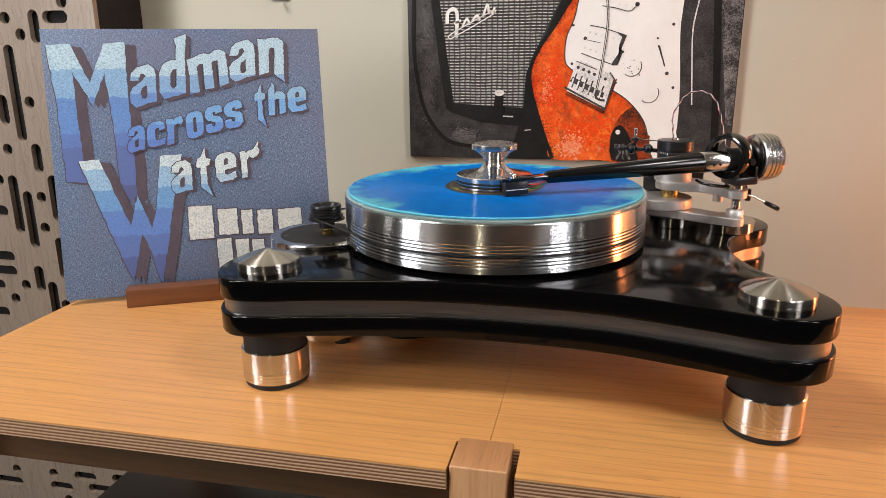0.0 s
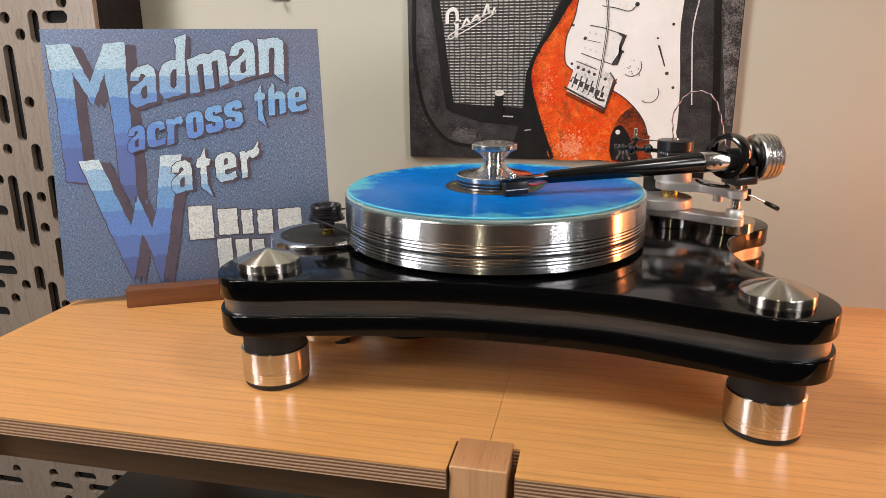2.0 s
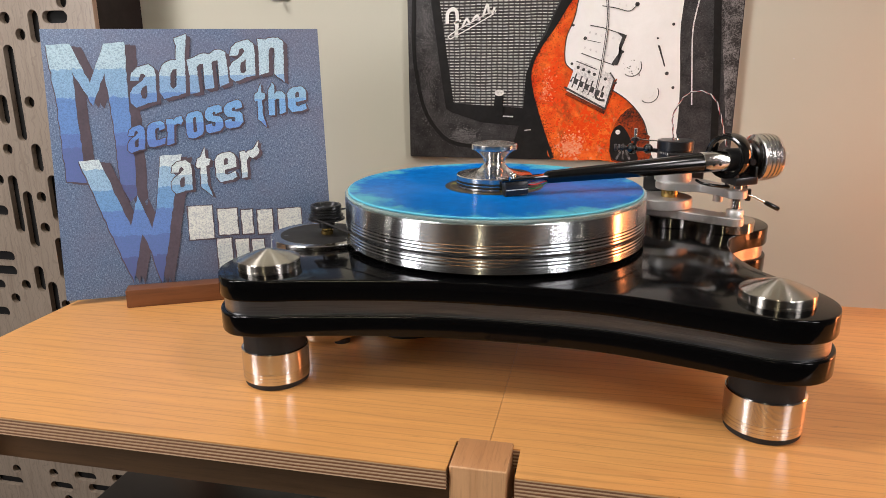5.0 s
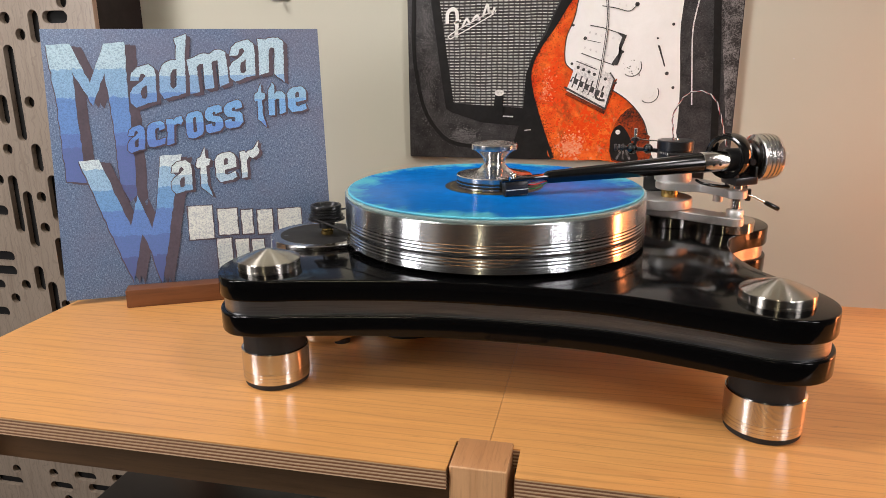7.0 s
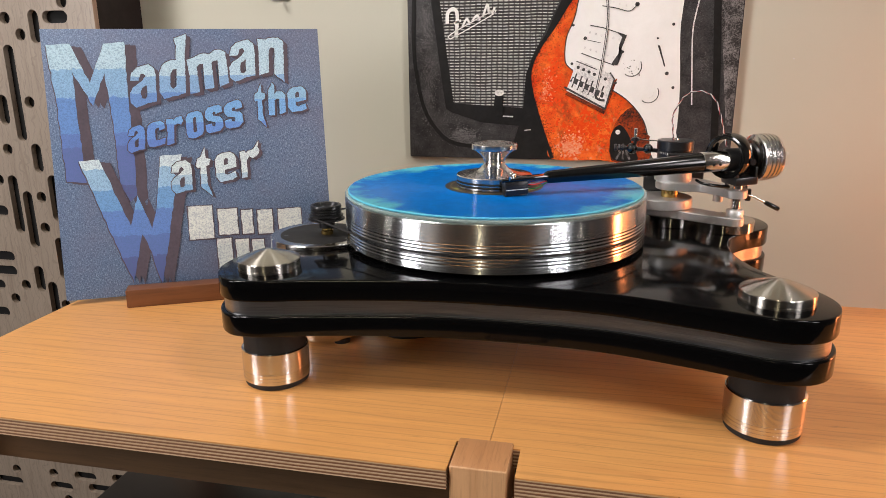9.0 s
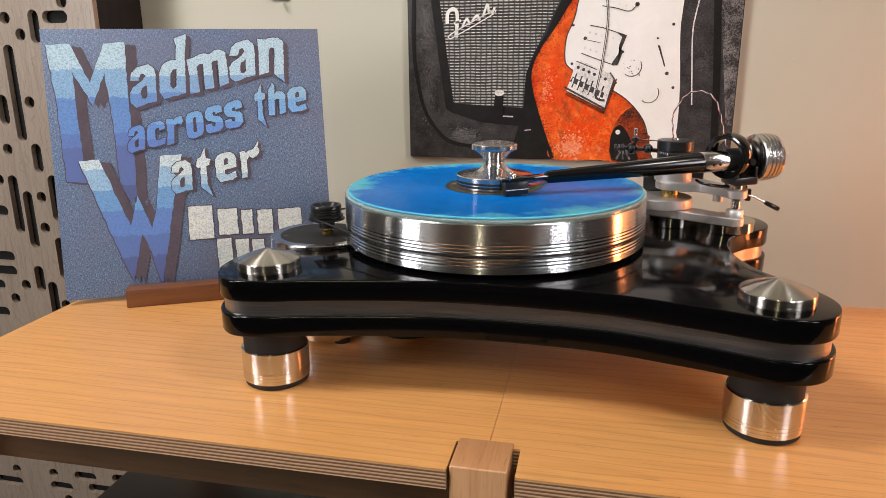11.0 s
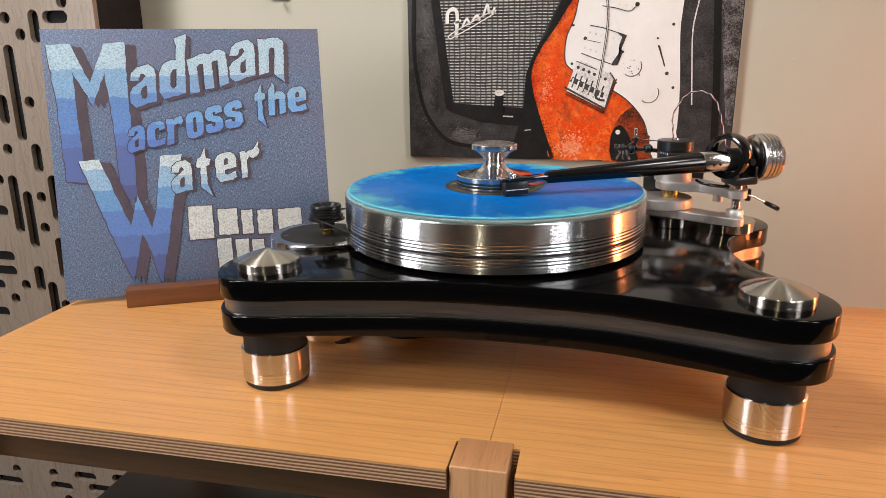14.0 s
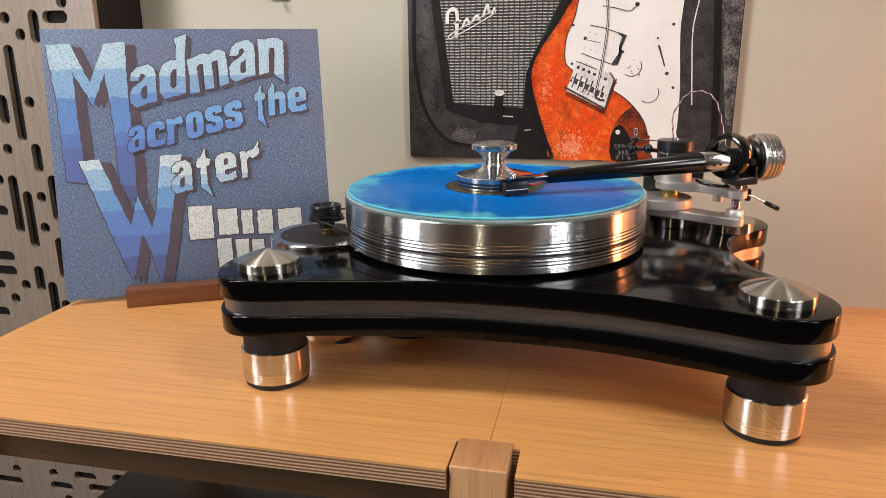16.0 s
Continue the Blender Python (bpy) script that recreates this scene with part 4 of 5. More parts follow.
# ---------------------------------------------------------------- turntable
LEFT, RIGHT, REAR, HIDDEN = (-0.1722, -0.1676), (0.2384, -0.1742), (0.2400, 0.0850), (-0.135, 0.112)
PZ0, PZ1, PZ2, PZ3 = 0.0562, 0.0745, 0.0875, 0.1058
OUTLINE = spline([(-0.172, -0.2100), (-0.112, -0.1950), (-0.040, -0.1825), (0.033, -0.1790), (0.110, -0.1835), (0.180, -0.2005), (0.236, -0.2170),
                  (0.268, -0.2070), (0.2815, -0.1750), (0.2700, -0.1390), (0.2430, -0.1000), (0.2290, -0.0500), (0.2320, 0.0000), (0.2520, 0.0320), (0.2760, 0.0560),
                  (0.2830, 0.0860), (0.2710, 0.1150), (0.2400, 0.1280), (0.1800, 0.1200), (0.0600, 0.1150), (-0.0600, 0.1270), (-0.1200, 0.1500), (-0.1550, 0.1400),
                  (-0.1640, 0.1080), (-0.1450, 0.0450), (-0.1270, -0.0120), (-0.1080, -0.0560), (-0.1220, -0.0990), (-0.1600, -0.1165), (-0.1980, -0.1110), (-0.2140, -0.1400),
                  (-0.2150, -0.1750), (-0.1990, -0.2030)], 8)

table = thing("turntable", pose(0, 0, 0), "black lacquered turntable with aluminium band standing on maple rack", "turntable")
part("upper_plinth", slab(OUTLINE, rounded(0.0016, PZ2, PZ3)), M_LACQ, table, "glossy black lacquered upper plate", smooth=50)
part("metal_band", slab(OUTLINE, [(0.0035, PZ1 + 0.0001), (0.0035, PZ2 - 0.0001)]), M_BAND, table, "brushed aluminium middle plate", smooth=50)
part("lower_plinth", slab(OUTLINE, rounded(0.0016, PZ0, PZ1)), M_LACQ, table, "glossy black lacquered lower plate", smooth=50)


def tool_marks(r, za, zb, pitch=0.0007, slope=0.40, steps=4):
    """Fine rounded tool marks along a rim between two heights."""
    n = max(1, round((zb - za) / pitch)) * steps
    amp = slope * pitch / (2 * math.pi)
    return [(r - amp + amp * math.cos(2 * math.pi * i / steps), za + (zb - za) * i / n) for i in range(n + 1)]


def foot_at(x, y):
    at = pose(x, y, 0)
    r = 0.0294
    sleeve_bm = lathe([(0.0, 0.0050), (r - 0.0008, 0.0050), (r, 0.0058)] + sum([[(r, z - 0.0002), (r - 0.0003, z), (r, z + 0.0002)] for z in (0.0090, 0.0120, 0.0150)], [])
                      + tool_marks(r, 0.0160, 0.0336) + [(r, 0.0338), (r - 0.0009, 0.0347), (0.0272, 0.0347), (0.0, 0.0347)], 96)
    f = part("foot", sleeve_bm, M_FOOT, table, "turned aluminium foot on black rubber", at)
    part("rubber_base", lathe([(0, 0), (0.0265, 0), (0.0280, 0.0012), (0.0280, 0.0049), (0, 0.0049)], 64), M_RUBBER, f)
    part("neck", lathe([(0, 0.0348), (0.0272, 0.0348), (0.0272, 0.0500), (0.0265, 0.0545), (0, 0.0545)], 64), M_RUBBER, f)
    part("washer", lathe([(0, 0.0546), (0.0200, 0.0546), (0.0205, 0.0561), (0, 0.0561)], 64), M_FOOT, f)


def cap_at(x, y):
    r = 0.0269
    c = part("cone_cap", lathe([(0, 0.1059), (r, 0.1059), (r, 0.1078), (r - 0.0006, 0.1082), (r, 0.1086), (r, 0.1134), (r - 0.0005, 0.1141),
                                (0.0180, 0.1176), (0.0090, 0.1207), (0.0025, 0.1223), (0.0, 0.1225)], 128), M_CONE, table, "brushed steel cone cap", pose(x, y, 0), smooth=25)
    return c


for x, y in (LEFT, RIGHT, REAR, HIDDEN):
    foot_at(x, y)
for x, y in (LEFT, RIGHT, HIDDEN):
    cap_at(x, y)
AXIS = (0.0037, -0.0249)
K = 0.965  # the platter's profile below is drawn a little large
part("bearing", xform(lathe([(0, PZ3 + 0.0001), (0.040, PZ3 + 0.0001), (0.040, 0.1090), (0.02, 0.1098), (0.02, 0.1158), (0, 0.1158)], 48), pose(*AXIS, 0)), M_POLISH, table)


def turned(profile, segs):
    return xform(lathe(profile, segs), Matrix.Scale(K, 4))


platter = thing("platter", pose(*AXIS, 0.11516), "brushed aluminium turntable platter with ridged lower side", "platter")
R = 0.1519
z0 = 0.1036 - 0.1090

prof = [(0.0, 0.0012), (0.10, 0.0012), (0.10, z0 + 0.0006), (R - 0.0012, z0), (R, z0 + 0.0008)] + tool_marks(R, z0 + 0.0010, z0 + 0.0052)
prof += tool_marks(R, 0.1090 - 0.1090, 0.1180 - 0.1090, 0.0030, 0.44, 8)
prof += [(R, 0.1181 - 0.1090), (R - 0.0030, 0.1184 - 0.1090), (R - 0.0030, 0.1204 - 0.1090), (R, 0.1207 - 0.1090)]
prof += tool_marks(R, 0.1208 - 0.1090, 0.1298 - 0.1090, 0.0030, 0.44, 8)
prof += tool_marks(R, 0.1300 - 0.1090, 0.1464 - 0.1090)
prof += [(R, 0.1466 - 0.1090), (R - 0.0016, 0.1482 - 0.1090), (0, 0.1482 - 0.1090)]
part("body", turned(prof, 256), M_PLATTER, platter, "turned aluminium rim with fine ridges", smooth=48)
glass = Nodes("clear_acrylic")
glass.set(Base_Color=(0.72, 0.92, 0.91), Roughness=0.05, Transmission_Weight=0.7, IOR=1.45)
part("mat", turned([(0, 0.0393), (R - 0.0006, 0.0393), (R - 0.0001, 0.0398), (R - 0.0001, 0.0412), (R - 0.0008, 0.0419), (0, 0.0419)], 192), glass.mat, platter, "clear acrylic platter mat")

record = thing("vinyl_record", pose(*AXIS, 0.15566), "translucent blue vinyl record with teal marbled rim, spinning", "record")
part("disc", turned([(0, 0), (0.1478, 0), (0.1487, 0.0006), (0.1488, 0.0014), (0.1478, 0.0021), (0.1466, 0.0021), (0.1452, 0.0013), (0.052, 0.0013), (0.0505, 0.0015), (0, 0.0015)], 256), M_VINYL, record, "marbled blue vinyl", smooth=30)
part("label", turned([(0, 0.0015), (0.0500, 0.0015), (0.0500, 0.0017), (0, 0.0017)], 96), M_LABEL, record, "dark brown paper label")
part("label_ring", turned([(0.0440, 0.00172), (0.0440, 0.00182), (0.0448, 0.00182), (0.0448, 0.00172), (0.0440, 0.00172)], 96), M_GOLD, record, "thin gold printed ring")

for a in (95, 215, 335):
    part("label_print", xform(box(-0.0020, 0.0020, -0.0045, 0.0045, 0.00168, 0.00180), pose(0.0408 * math.cos(radians(a)), 0.0408 * math.sin(radians(a)), 0, 0, 0, a)), M_LABEL_PRINT, record, "olive print on the label", smooth=0)

clamp = thing("record_weight", pose(*AXIS, 0.15735), "waisted polished steel record weight with black rings", "record weight")
part("weight", turned([(0, 0), (0.0375, 0), (0.0383, 0.0006), (0.0383, 0.0026), (0.0372, 0.0028), (0.0372, 0.0044), (0.0383, 0.0046), (0.0383, 0.0058), (0.0372, 0.0060), (0.0372, 0.0076),
                      (0.0383, 0.0078), (0.0383, 0.0118), (0.0374, 0.0126), (0.0215, 0.0150), (0.0150, 0.0180), (0.0112, 0.0220), (0.0102, 0.0250), (0.0112, 0.0285),
                      (0.0150, 0.0330), (0.0205, 0.0368), (0.0228, 0.0375), (0.0230, 0.0382), (0.0230, 0.0424), (0.0222, 0.0432), (0.0120, 0.0450), (0, 0.0456)], 128), M_POLISH, clamp, smooth=28)
for z in (0.0036, 0.0068):
    part("rubber_ring", xform(turned([(0.0374 + 0.0008 * math.cos(t), 0.0008 * math.sin(t)) for t in (2 * math.pi * i / 10 for i in range(11))], 96), pose(0, 0, z * K)), M_RUBBER, clamp)

# ---------------------------------------------------------------- motor and belt
MOTOR = (-0.1655, -0.0580)
motor = thing("motor_unit", pose(MOTOR[0], MOTOR[1], 0), "round steel motor housing with black top beside a turntable", "motor")
part("housing", lathe([(0, 0.004), (0.0345, 0.004), (0.0360, 0.006), (0.0360, 0.0300), (0.0522, 0.0400), (0.0522, 0.1082), (0.0516, 0.1089), (0.0445, 0.1090), (0, 0.1090)], 128), M_FOOT, motor, "turned steel drum")
part("top_disc", lathe([(0, 0.1091), (0.0425, 0.1091), (0.0420, 0.1094), (0, 0.1094)], 96), M_RUBBER, motor, "matt black top")
for a in (200, 320, 80):
    part("foot", xform(lathe([(0, 0), (0.008, 0), (0.009, 0.004), (0, 0.004)], 24), pose(0.028 * math.cos(radians(a)), 0.028 * math.sin(radians(a)), 0)), M_RUBBER, motor)
    part("screw", xform(lathe([(0, 0.1094), (0.0022, 0.1094), (0.0018, 0.1098), (0.0010, 0.1098), (0.0008, 0.1096), (0, 0.1096)], 16), pose(0.037 * math.cos(radians(a + 10)), 0.037 * math.sin(radians(a + 10)), 0)), M_BLACK, motor)

pulley = thing("drive_pulley", pose(MOTOR[0] + 0.0055, MOTOR[1] - 0.003, 0.1095), "black stepped belt pulley on a brass collar", "pulley")
part("collar", lathe([(0, 0), (0.0060, 0), (0.0062, 0.0035), (0.0050, 0.0042), (0.0050, 0.0070), (0, 0.0070)], 32), M_BRASS, pulley, "brass collar")
grooves = [(0, 0.0070), (0.0078, 0.0070), (0.0080, 0.0140), (0.0165, 0.0145), (0.0182, 0.0152), (0.0182, 0.0162), (0.0150, 0.0170), (0.0150, 0.0182), (0.0170, 0.0190), (0.0170, 0.0198)]
for z in (0.0210, 0.0235, 0.0260):
    grooves += [(0.0140, z), (0.0140, z + 0.0012), (0.0155, z + 0.0017), (0.0155, z + 0.0021)]
grooves += [(0.0150, 0.0300), (0.0125, 0.0300), (0.0115, 0.0270), (0.0, 0.0270)]
part("wheel", lathe(grooves, 64), M_BLACK, pulley, "black stepped wheel")


def belt_loop(r1, r2, z1, z2):
    """A belt round the pulley and the platter."""
    out = stadium((MOTOR[0] + 0.0055, MOTOR[1] - 0.003), AXIS, r1, r2, 48)
    n = len(out)
    return [(p.x, p.y, z1 if i <= 48 else z2) for i, p in enumerate(out)]


belt = thing("drive_belt", pose(0, 0, 0), "thin black rubber belt round the pulley and the platter", "belt")
part("belt", sweep(belt_loop(0.0150, 0.1447, 0.1272, 0.1253), 0.0010, 8, closed=True), M_RUBBER, belt)

motor_lead = solid("motor_lead", sweep(spline([(-0.1150, -0.0480, 0.0022), (-0.0900, -0.0580, 0.0022), (-0.0640, -0.0500, 0.0022), (-0.0480, -0.0300, 0.0022), (-0.0300, 0.0300, 0.0022), (-0.0200, 0.1000, 0.0022)], 8, False), 0.0022, 10), M_RUBBER, "thin black motor lead lying on the maple rack", "cable")

# ---------------------------------------------------------------- tonearm
TOWER, PIVOT, STYLUS = Vector((0.1815, 0.0680)), Vector((0.2380, 0.0200)), Vector((0.0260, -0.0700))
BZ = PZ3 + 0.0001
arm_base = thing("arm_pedestal", pose(0, 0, 0), "dark chrome pedestal with stacked satin grey plates carrying the tonearm", "pedestal")
def base_disc(x, y, r, top):
    part("base_disc", lathe([(0, 0), (r - 0.0005, 0), (r, 0.0005), (r, top - 0.0008), (r - 0.0008, top), (0, top)], 96), M_DARKCHROME, arm_base, "mirror-dark chrome base", pose(x, y, BZ))


base_disc(0.1825, 0.0650, 0.0262, 0.0109)
base_disc(0.2335, 0.0500, 0.0300, 0.0109)
part("lower_plate", slab(stadium(TOWER - Vector((0.016, 0.004)), PIVOT - Vector((0.001, 0.001)), 0.0150, 0.0098), [(0.0006, 0.1170), (0, 0.1176), (0, 0.1246), (0.0008, 0.1254)]), M_SATIN, arm_base, "satin grey lower plate")
part("round_plate", xform(lathe([(0, 0.1255), (0.0300, 0.1255), (0.0306, 0.1261), (0.0306, 0.1350), (0.0296, 0.1360), (0, 0.1360)], 72), pose(TOWER.x - 0.010, TOWER.y - 0.006, 0)), M_SATIN, arm_base, "satin grey round plate")
part("nut", xform(lathe([(0, 0.1361), (0.0085, 0.1361), (0.0085, 0.1444), (0, 0.1444)], 28), pose(TOWER.x - 0.0030, TOWER.y - 0.008, 0)), M_BRASS, arm_base, "brass adjusting nut")
part("rear_block", box(0.1530, 0.2150, 0.0860, 0.0980, 0.1361, 0.1640, 0.002), M_BLACK, arm_base, "black mounting block")
# the arm board bends down from the tower to the pivot post
pl = spline([(0.1640, 0.0660), (0.1700, 0.0480), (0.1900, 0.0440), (0.2080, 0.0400), (0.2240, 0.0220), (0.2310, 0.0120), (0.2420, 0.0110), (0.2480, 0.0200), (0.2460, 0.0320),
             (0.2320, 0.0500), (0.2150, 0.0740), (0.1950, 0.0880), (0.1750, 0.0840)], 6)
part("upper_plate", slab(pl, [(0.0006, 0.1445), (0, 0.1451), (0, 0.1518), (0.0008, 0.1526)]), M_SATIN, arm_base, "satin grey dogleg plate")
part("tower_collar", xform(lathe([(0, 0.1527), (0.0190, 0.1527), (0.0190, 0.1640), (0.0183, 0.1648), (0.0120, 0.1648), (0.0120, 0.1715), (0, 0.1715)], 64), pose(TOWER.x, TOWER.y, 0)), M_SATIN, arm_base, "satin grey tower")
dial = part("height_dial", xform(lathe([(0, 0.1716), (0.0176, 0.1716), (0.0179, 0.1722), (0.0179, 0.1828), (0.0172, 0.1834), (0.0172, 0.1844), (0.0185, 0.1850), (0.0185, 0.1937), (0.0176, 0.1946), (0, 0.1950)], 72), pose(TOWER.x, TOWER.y, 0)), M_BLACK, arm_base, "black dial with white numbers")
part("dial_screw", xform(lathe([(0, 0.1951), (0.003, 0.1951), (0.0028, 0.1962), (0, 0.1966)], 24), pose(TOWER.x, TOWER.y, 0)), M_CHROME, dial)
for k, word in enumerate(("20", "10", "0")):
    ang = radians(-112 + 30 * k)
    for c, char in enumerate(word):
        co, faces, _ = glyph_mesh(char, 0.02)
        bm = bmesh.new()
        vs = [bm.verts.new(((u - 0.5) * 0.0023 + 0.0029 * (c - (len(word) - 1) / 2), 0, (v - 0.5) * 0.0042)) for u, v in co]
        for f in faces:
            bm.faces.new([vs[i] for i in f])
        m = Matrix.Translation((TOWER.x + 0.0182 * math.cos(ang), TOWER.y + 0.0182 * math.sin(ang), 0.1795)) @ Matrix.Rotation(ang + math.pi / 2, 4, "Z")
        part("dial_number", xform(bm, m), M_INKW, dial, smooth=0)
for k in range(-6, 10):
    ang = radians(-112 + 7.5 * k)
    m = Matrix.Translation((TOWER.x + 0.0180 * math.cos(ang), TOWER.y + 0.0180 * math.sin(ang), 0.1819)) @ Matrix.Rotation(ang + math.pi / 2, 4, "Z")
    part("dial_mark", xform(box(-0.0002, 0.0002, -0.0002, 0.0002, -0.0008, 0.0008), m), M_INKW, dial, smooth=0)
# pivot post, boss and yoke
part("boss", xform(lathe([(0, 0.1255), (0.0082, 0.1255), (0.0082, 0.1315), (0.0072, 0.1327), (0, 0.1327)], 40), pose(PIVOT.x, PIVOT.y, 0)), M_SATIN, arm_base, "satin grey boss")
part("post", xform(lathe([(0, 0.1328), (0.0042, 0.1328), (0.0042, 0.1444), (0, 0.1444)], 32), pose(PIVOT.x, PIVOT.y, 0)), M_CHROME, arm_base, "chrome post")
part("post", xform(lathe([(0, 0.1527), (0.0046, 0.1527), (0.0046, 0.1600), (0, 0.1600)], 32), pose(PIVOT.x, PIVOT.y, 0)), M_CHROME, arm_base, "chrome post")
part("thin_post", xform(lathe([(0, 0.1527), (0.0022, 0.1527), (0.0022, 0.1600), (0, 0.1600)], 20), pose(PIVOT.x - 0.0095, PIVOT.y + 0.004, 0)), M_CHROME, arm_base)
part("thin_post", xform(lathe([(0, 0.1527), (0.0024, 0.1527), (0.0024, 0.1590), (0, 0.1590)], 20), pose(PIVOT.x + 0.0095, PIVOT.y + 0.010, 0)), M_CHROME, arm_base)
part("guide_peg", xform(lathe([(0, 0.1380), (0.0048, 0.1380), (0.0048, 0.1444), (0, 0.1444)], 28), pose(0.2230, 0.0330, 0)), M_SATIN, arm_base)
# cueing lever
part("cue_block", box(0.2475, 0.2530, 0.0270, 0.0330, 0.1400, 0.1520, 0.001), M_BLACK, arm_base, "black cueing block")
lever = part("cue_lever", sweep([(0.2440, 0.0240, 0.1475), (0.2540, 0.0260, 0.1455), (0.2700, 0.0280, 0.1375)], 0.0011, 10), M_CHROME, arm_base, "thin chrome cueing lever")
part("lever_grip", sweep([(0.2660, 0.0275, 0.1395), (0.2680, 0.0278, 0.1385), (0.2790, 0.0292, 0.1330), (0.2800, 0.0293, 0.1325)], [0.0014, 0.0024, 0.0024, 0.0020], 14), M_GLOSS, lever, "black lever grip")

# the arm itself, in its own space: x runs along it from stylus to counterweight
HEAD_Z, PIVOT_Z = 0.1708, 0.1826
run = PIVOT - STYLUS
ARM = Matrix.Translation((PIVOT.x, PIVOT.y, PIVOT_Z)) @ Matrix.Rotation(math.atan2(run.y, run.x), 4, "Z") @ Matrix.Rotation(-math.atan2(PIVOT_Z - HEAD_Z, run.length), 4, "Y")
REACH = math.hypot(run.length, PIVOT_Z - HEAD_Z)
arm = thing("tonearm", ARM, "glossy black tapered tonearm with steel collar, cartridge and counterweight", "tonearm")
ALONG = Matrix.Rotation(radians(90), 4, "Y")


def along(profile, segs=40):
    """Turns (radius, place along the arm) pairs round the arm's axis."""
    return xform(lathe(profile, segs), ALONG)


part("tube", along([(0, -REACH + 0.0330), (0.0046, -REACH + 0.0330), (0.0058, -REACH + 0.0360), (0.0094, -0.0420), (0.0, -0.0420)], 32), M_TUBE, arm, "glossy black carbon tube")
part("collar", along([(0, -0.0419), (0.0094, -0.0419), (0.0099, -0.0412), (0.0099, -0.0150), (0, -0.0150)], 40), M_POLISH, arm, "polished steel collar with two set screws")
for k in (0.0, 0.0065):
    part("set_screw", sweep([(-0.0335 + k, -0.0096, -0.0015), (-0.0335 + k, -0.0103, -0.0016)], 0.0013, 12), M_BLACK, arm)
part("pivot_housing", along([(0, -0.0170), (0.0100, -0.0170), (0.0112, -0.0150), (0.0112, 0.0060), (0.0080, 0.0090), (0, 0.0090)], 40), M_BLACK, arm, "black pivot housing")
# upright gimbal ring round the housing
ring = along([(0.0215, -0.0080), (0.0222, -0.0084), (0.0242, -0.0078), (0.0255, -0.0040), (0.0258, 0.0020), (0.0250, 0.0065), (0.0220, 0.0080), (0.0190, 0.0072), (0.0184, 0.0), (0.0192, -0.0065), (0.0215, -0.0080)], 72)
part("gimbal_ring", xform(ring, Matrix.Translation((-0.0125, 0, 0.0040)) @ pose(0, 0, 0, 0, 0, 26) @ Matrix.Scale(0.87, 4)), M_GLOSS, arm, "glossy black gimbal ring")
for s in (-1, 1):
    part("bearing_screw", sweep([(0, s * 0.0100, 0), (0, s * 0.0215, 0)], 0.0030, 16), M_BLACK, arm)
part("yoke", box(-0.0130, 0.0105, -0.0150, 0.0110, -0.0235, -0.0155, 0.0012), M_BLACK, arm, "black yoke under the ring")
part("yoke_cheek", box(0.0070, 0.0105, -0.0150, 0.0110, -0.0154, -0.0060, 0.0010), M_BLACK, arm)
part("yoke_cheek", box(-0.0130, -0.0095, -0.0150, 0.0110, -0.0154, -0.0110, 0.0010), M_BLACK, arm)
part("rest_hook", sweep(spline([(-0.012, -0.002, -0.026), (-0.028, -0.004, -0.023), (-0.040, -0.002, -0.020), (-0.044, 0.004, -0.017)], 6, False), [0.0016] * 10 + [0.0013] * 9, 12), M_GLOSS, arm)
part("rear_stub", along([(0, 0.0091), (0.0070, 0.0091), (0.0075, 0.0130), (0.0060, 0.0140), (0.0060, 0.0330), (0, 0.0330)], 32), M_BLACK, arm, "black rear stub")
weight = part("counterweight", along([(0.0062, 0.0125), (0.0166, 0.0125), (0.0219, 0.0130), (0.0229, 0.0140), (0.0229, 0.0185), (0.0216, 0.0188), (0.0216, 0.0197), (0.0229, 0.0200), (0.0229, 0.0227), (0.0214, 0.0230),
                                      (0.0214, 0.0239), (0.0227, 0.0242), (0.0227, 0.0265), (0.0212, 0.0268), (0.0212, 0.0277), (0.0223, 0.0280), (0.0223, 0.0303), (0.0208, 0.0306), (0.0208, 0.0315),
                                      (0.0218, 0.0318), (0.0214, 0.0335), (0.0110, 0.0343), (0.0100, 0.0365), (0.0062, 0.0365), (0.0062, 0.0125)], 72), M_POLISH, arm, "ribbed polished steel counterweight")
part("weight_hub", along([(0.0064, 0.0105), (0.0126, 0.0105), (0.0146, 0.0123), (0.0064, 0.0123), (0.0064, 0.0105)], 40), M_BLACK, weight, "black hub")
# headshell, cartridge and its wires
part("headshell", box(-REACH - 0.010, -REACH + 0.034, -0.0065, 0.0065, -0.0005, 0.0026, 0.0008), M_GLOSS, arm, "flat black headshell")
cart = part("cartridge", box(-REACH - 0.0070, -REACH + 0.0140, -0.0080, 0.0080, -0.0125, -0.0006, 0.0008), M_BLACK, arm, "square black cartridge with pale edges")
part("cartridge_foot", box(-REACH - 0.0080, -REACH + 0.0130, -0.0074, 0.0074, -0.0145 + 0.0012, -0.0126, 0.0004), M_BLACK, cart)
for y in (-0.0083,):
    part("edge_line", box(-REACH - 0.0068, -REACH + 0.0138, y, -0.0081, -0.0078, -0.0072), M_INKW, cart, "pale grey line")
part("stylus", sweep([(-REACH + 0.001, 0, -0.0120), (-REACH - 0.0015, 0, -0.0140)], [0.0006, 0.0002], 8), M_CHROME, cart)
for y in (-0.004, 0.004):
    part("headshell_screw", xform(lathe([(0, 0), (0.0018, 0), (0.0018, 0.0035), (0.0014, 0.0045), (0, 0.0045)], 16), pose(-REACH + 0.002, y, 0.0026)), M_CHROME, arm)
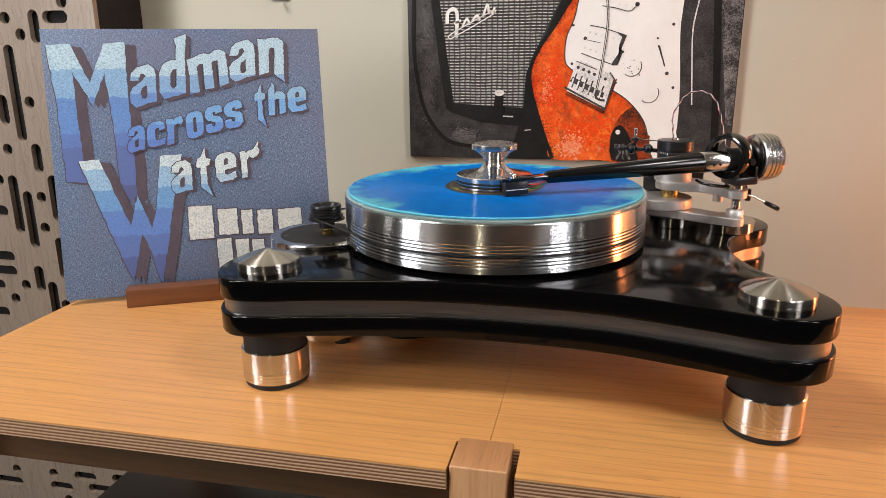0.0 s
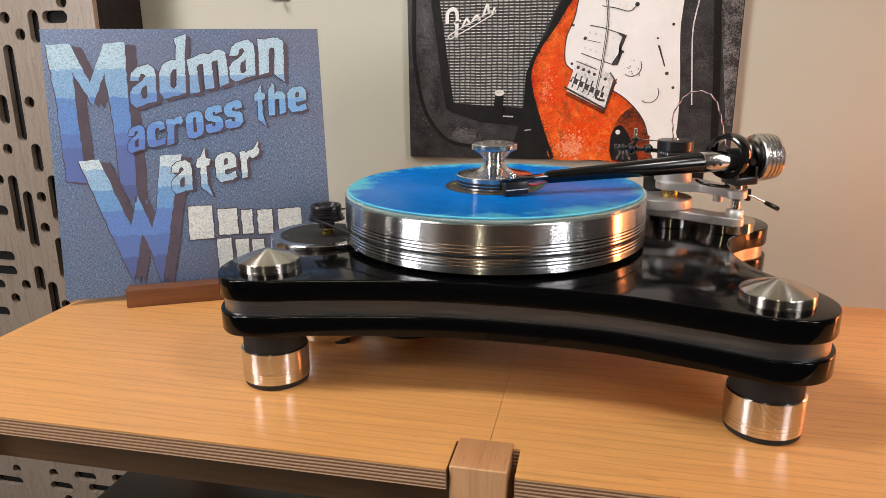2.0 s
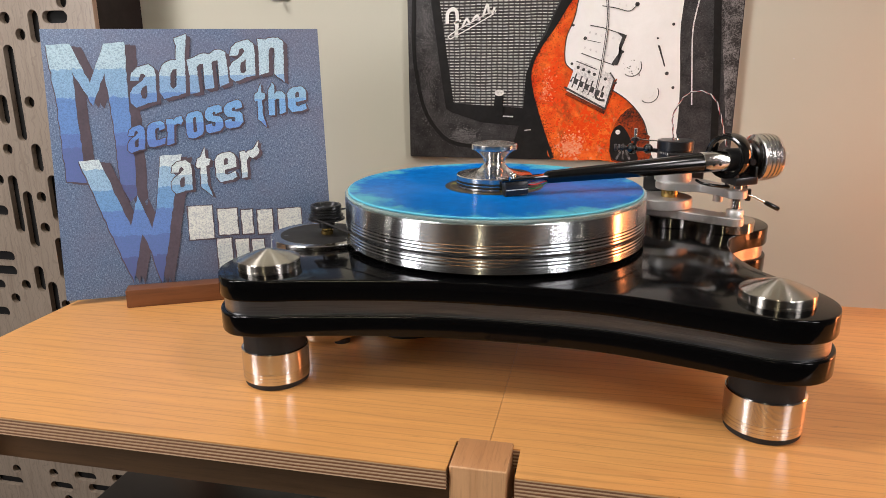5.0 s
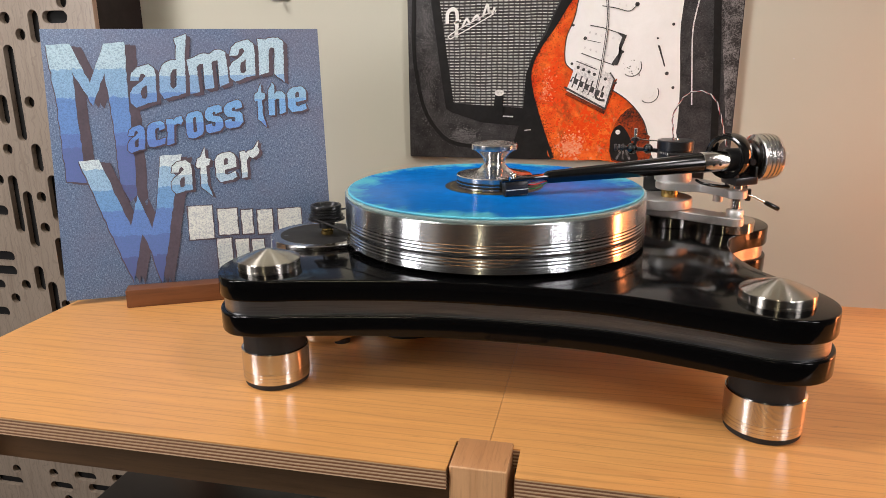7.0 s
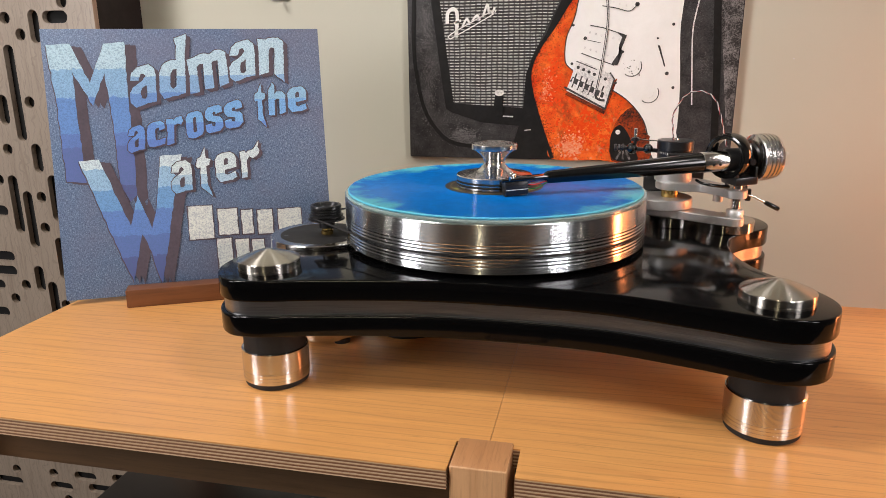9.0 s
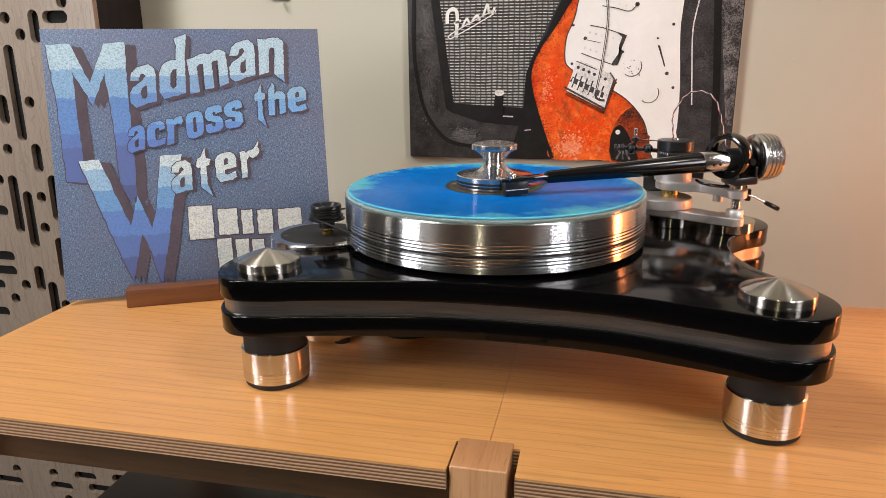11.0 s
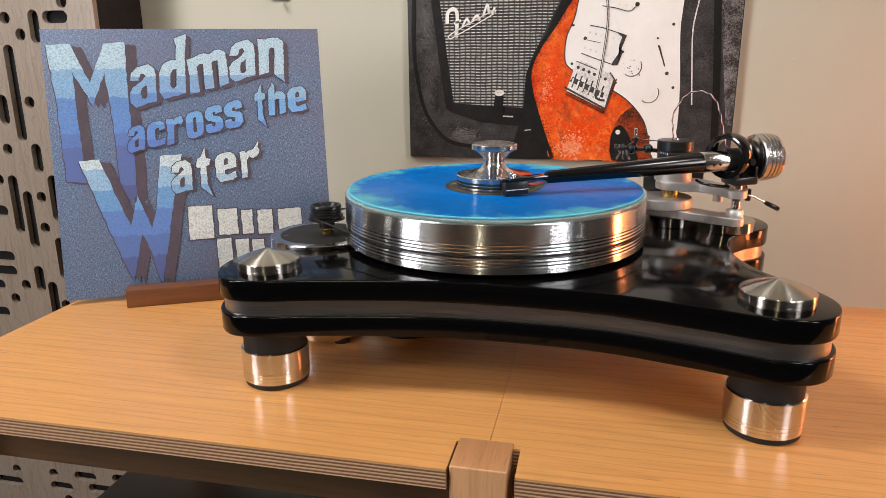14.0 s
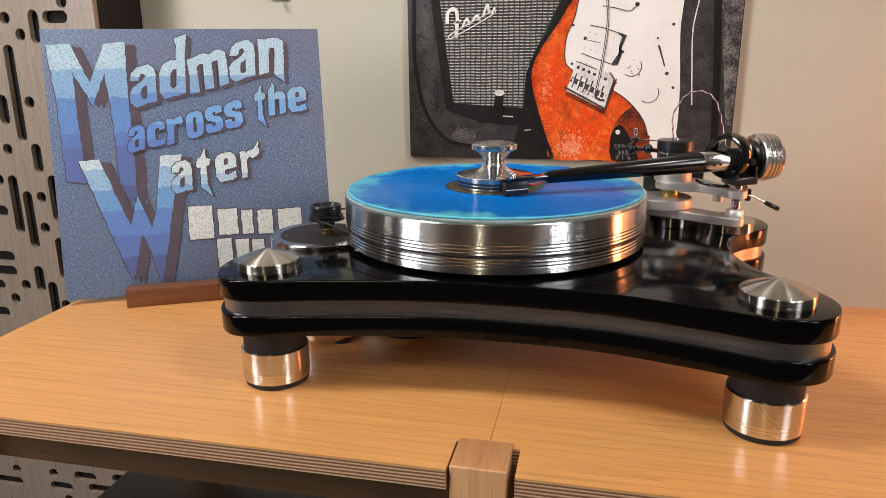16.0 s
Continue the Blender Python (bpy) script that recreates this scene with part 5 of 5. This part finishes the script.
part("finger_lift", sweep(spline([(-REACH - 0.004, -0.006, 0.002), (-REACH - 0.005, -0.013, 0.003), (-REACH - 0.006, -0.018, 0.0075)], 4, False), 0.0010, 8), M_CHROME, arm)
for mt, y, z in ((M_RED, -0.0050, -0.0035), (M_GREEN, -0.0035, -0.0075), (M_WHITE, 0.0020, -0.0045), (M_BLUEW, 0.0045, -0.0030)):
    part("wire", sweep(spline([(-REACH + 0.0120, y, z), (-REACH + 0.0200, y * 1.4, z - 0.001), (-REACH + 0.0280, y * 1.1, z * 0.9), (-REACH + 0.0360, y * 0.4, -0.0030)], 5, False), 0.0006, 7), mt, arm)
# outrigger with damping screw beside the tube
part("outrigger", sweep([(-0.0600, 0.030, 0.0050), (-0.0450, 0.026, 0.0045), (-0.0230, 0.0200, 0.0030)], 0.0018, 10), M_BLACK, arm)

anti = thing("antiskate_arm", pose(TOWER.x - 0.0190, TOWER.y + 0.002, 0.1845), "small black antiskate arm with chrome thread guide", "antiskate arm")
part("bar", sweep([(0.003, 0, -0.002), (-0.0120, 0, -0.0010), (-0.0400, 0, 0.0006)], 0.0022, 12), M_BLACK, anti)
for x, r in ((-0.0085, 0.0052), (-0.0250, 0.0058)):
    ball = lathe([(r * math.sin(t), -r * math.cos(t)) for t in (math.pi * i / 14 for i in range(15))], 24)
    part("knob", xform(ball, pose(x, -0.001, 0.0)), M_GLOSS, anti)
for x, r in ((-0.0345, 0.0040), (-0.0385, 0.0034), (-0.0420, 0.0038)):
    part("collar_ring", xform(lathe([(0, -0.0013), (r * 0.85, -0.0013), (r, -0.0005), (r, 0.0005), (r * 0.85, 0.0013), (0, 0.0013)], 24), pose(x, 0, 0.0006, 0, 90)), M_BLACK, anti)
part("thumb_screw", xform(lathe([(0, 0.0), (0.0018, 0.0), (0.0018, 0.0035), (0.0046, 0.0037), (0.0046, 0.0058), (0.0036, 0.0060), (0.0036, 0.0072), (0, 0.0072)], 24), pose(-0.0220, 0, 0.0045)), M_BLACK, anti, "black thumb screw")
part("screw_thread", xform(lathe([(0, 0.0073)] + [(0.0015 + 0.0003 * (i % 2), 0.0073 + 0.0004 * i) for i in range(24)] + [(0, 0.0170)], 16), pose(-0.0220, 0, 0.0045)), M_CHROME, anti, "chrome thread")
part("thread_hook", sweep(spline([(-0.0220, 0, 0.0105), (-0.010, 0, 0.0090), (0.0015, 0, 0.0080), (0.0022, 0, 0.0020)], 4, False), 0.0006, 7), M_CHROME, anti)

# twisted lead from the dial up and over to the arm
lead = thing("tonearm_lead", pose(0, 0, 0), "twisted red, white and black tonearm lead in a loop", "cable")
path = spline([(0.1786, 0.0640, 0.1945), (0.1770, 0.0620, 0.2080), (0.1760, 0.0600, 0.2200), (0.1825, 0.0580, 0.2355), (0.1912, 0.0550, 0.2440), (0.2045, 0.0520, 0.2446), (0.2145, 0.0480, 0.2365),
               (0.2205, 0.0430, 0.2200), (0.2235, 0.0380, 0.2060), (0.2258, 0.0290, 0.1930)], 14, False)
for k, mt in enumerate((M_WHITE, M_BLACK, M_RED)):
    pts = []
    for i, p in enumerate(path):
        t = (path[min(i + 1, len(path) - 1)] - path[max(i - 1, 0)]).normalized()
        u = Vector((0, 1, 0)).cross(t).normalized()
        w = t.cross(u)
        a = i * 0.62 + k * 2.094
        pts.append(p + 0.00055 * (math.cos(a) * u + math.sin(a) * w))
    part("strand", sweep(pts, (0.00040, 0.00036, 0.00024)[k], 6), mt, lead)

# ---------------------------------------------------------------- what turns


def spin_rows(ob, degrees_per_second, step):
    """Rows of a steady turn, clockwise from above, from the clip's start to its end."""
    place = ob.matrix_world.translation.copy()
    n = round(16.0 / step)
    return [(i * step, Matrix.Translation(place) @ Matrix.Rotation(-radians(degrees_per_second * i * step), 4, "Z")) for i in range(n + 1)]


def motions():
    bpy.context.view_layer.update()
    for ob in (platter, record, clamp):
        walk(ob, spin_rows(ob, 200.0, 0.1))
    walk(pulley, spin_rows(pulley, 1800.0, 1 / 30))


motions()
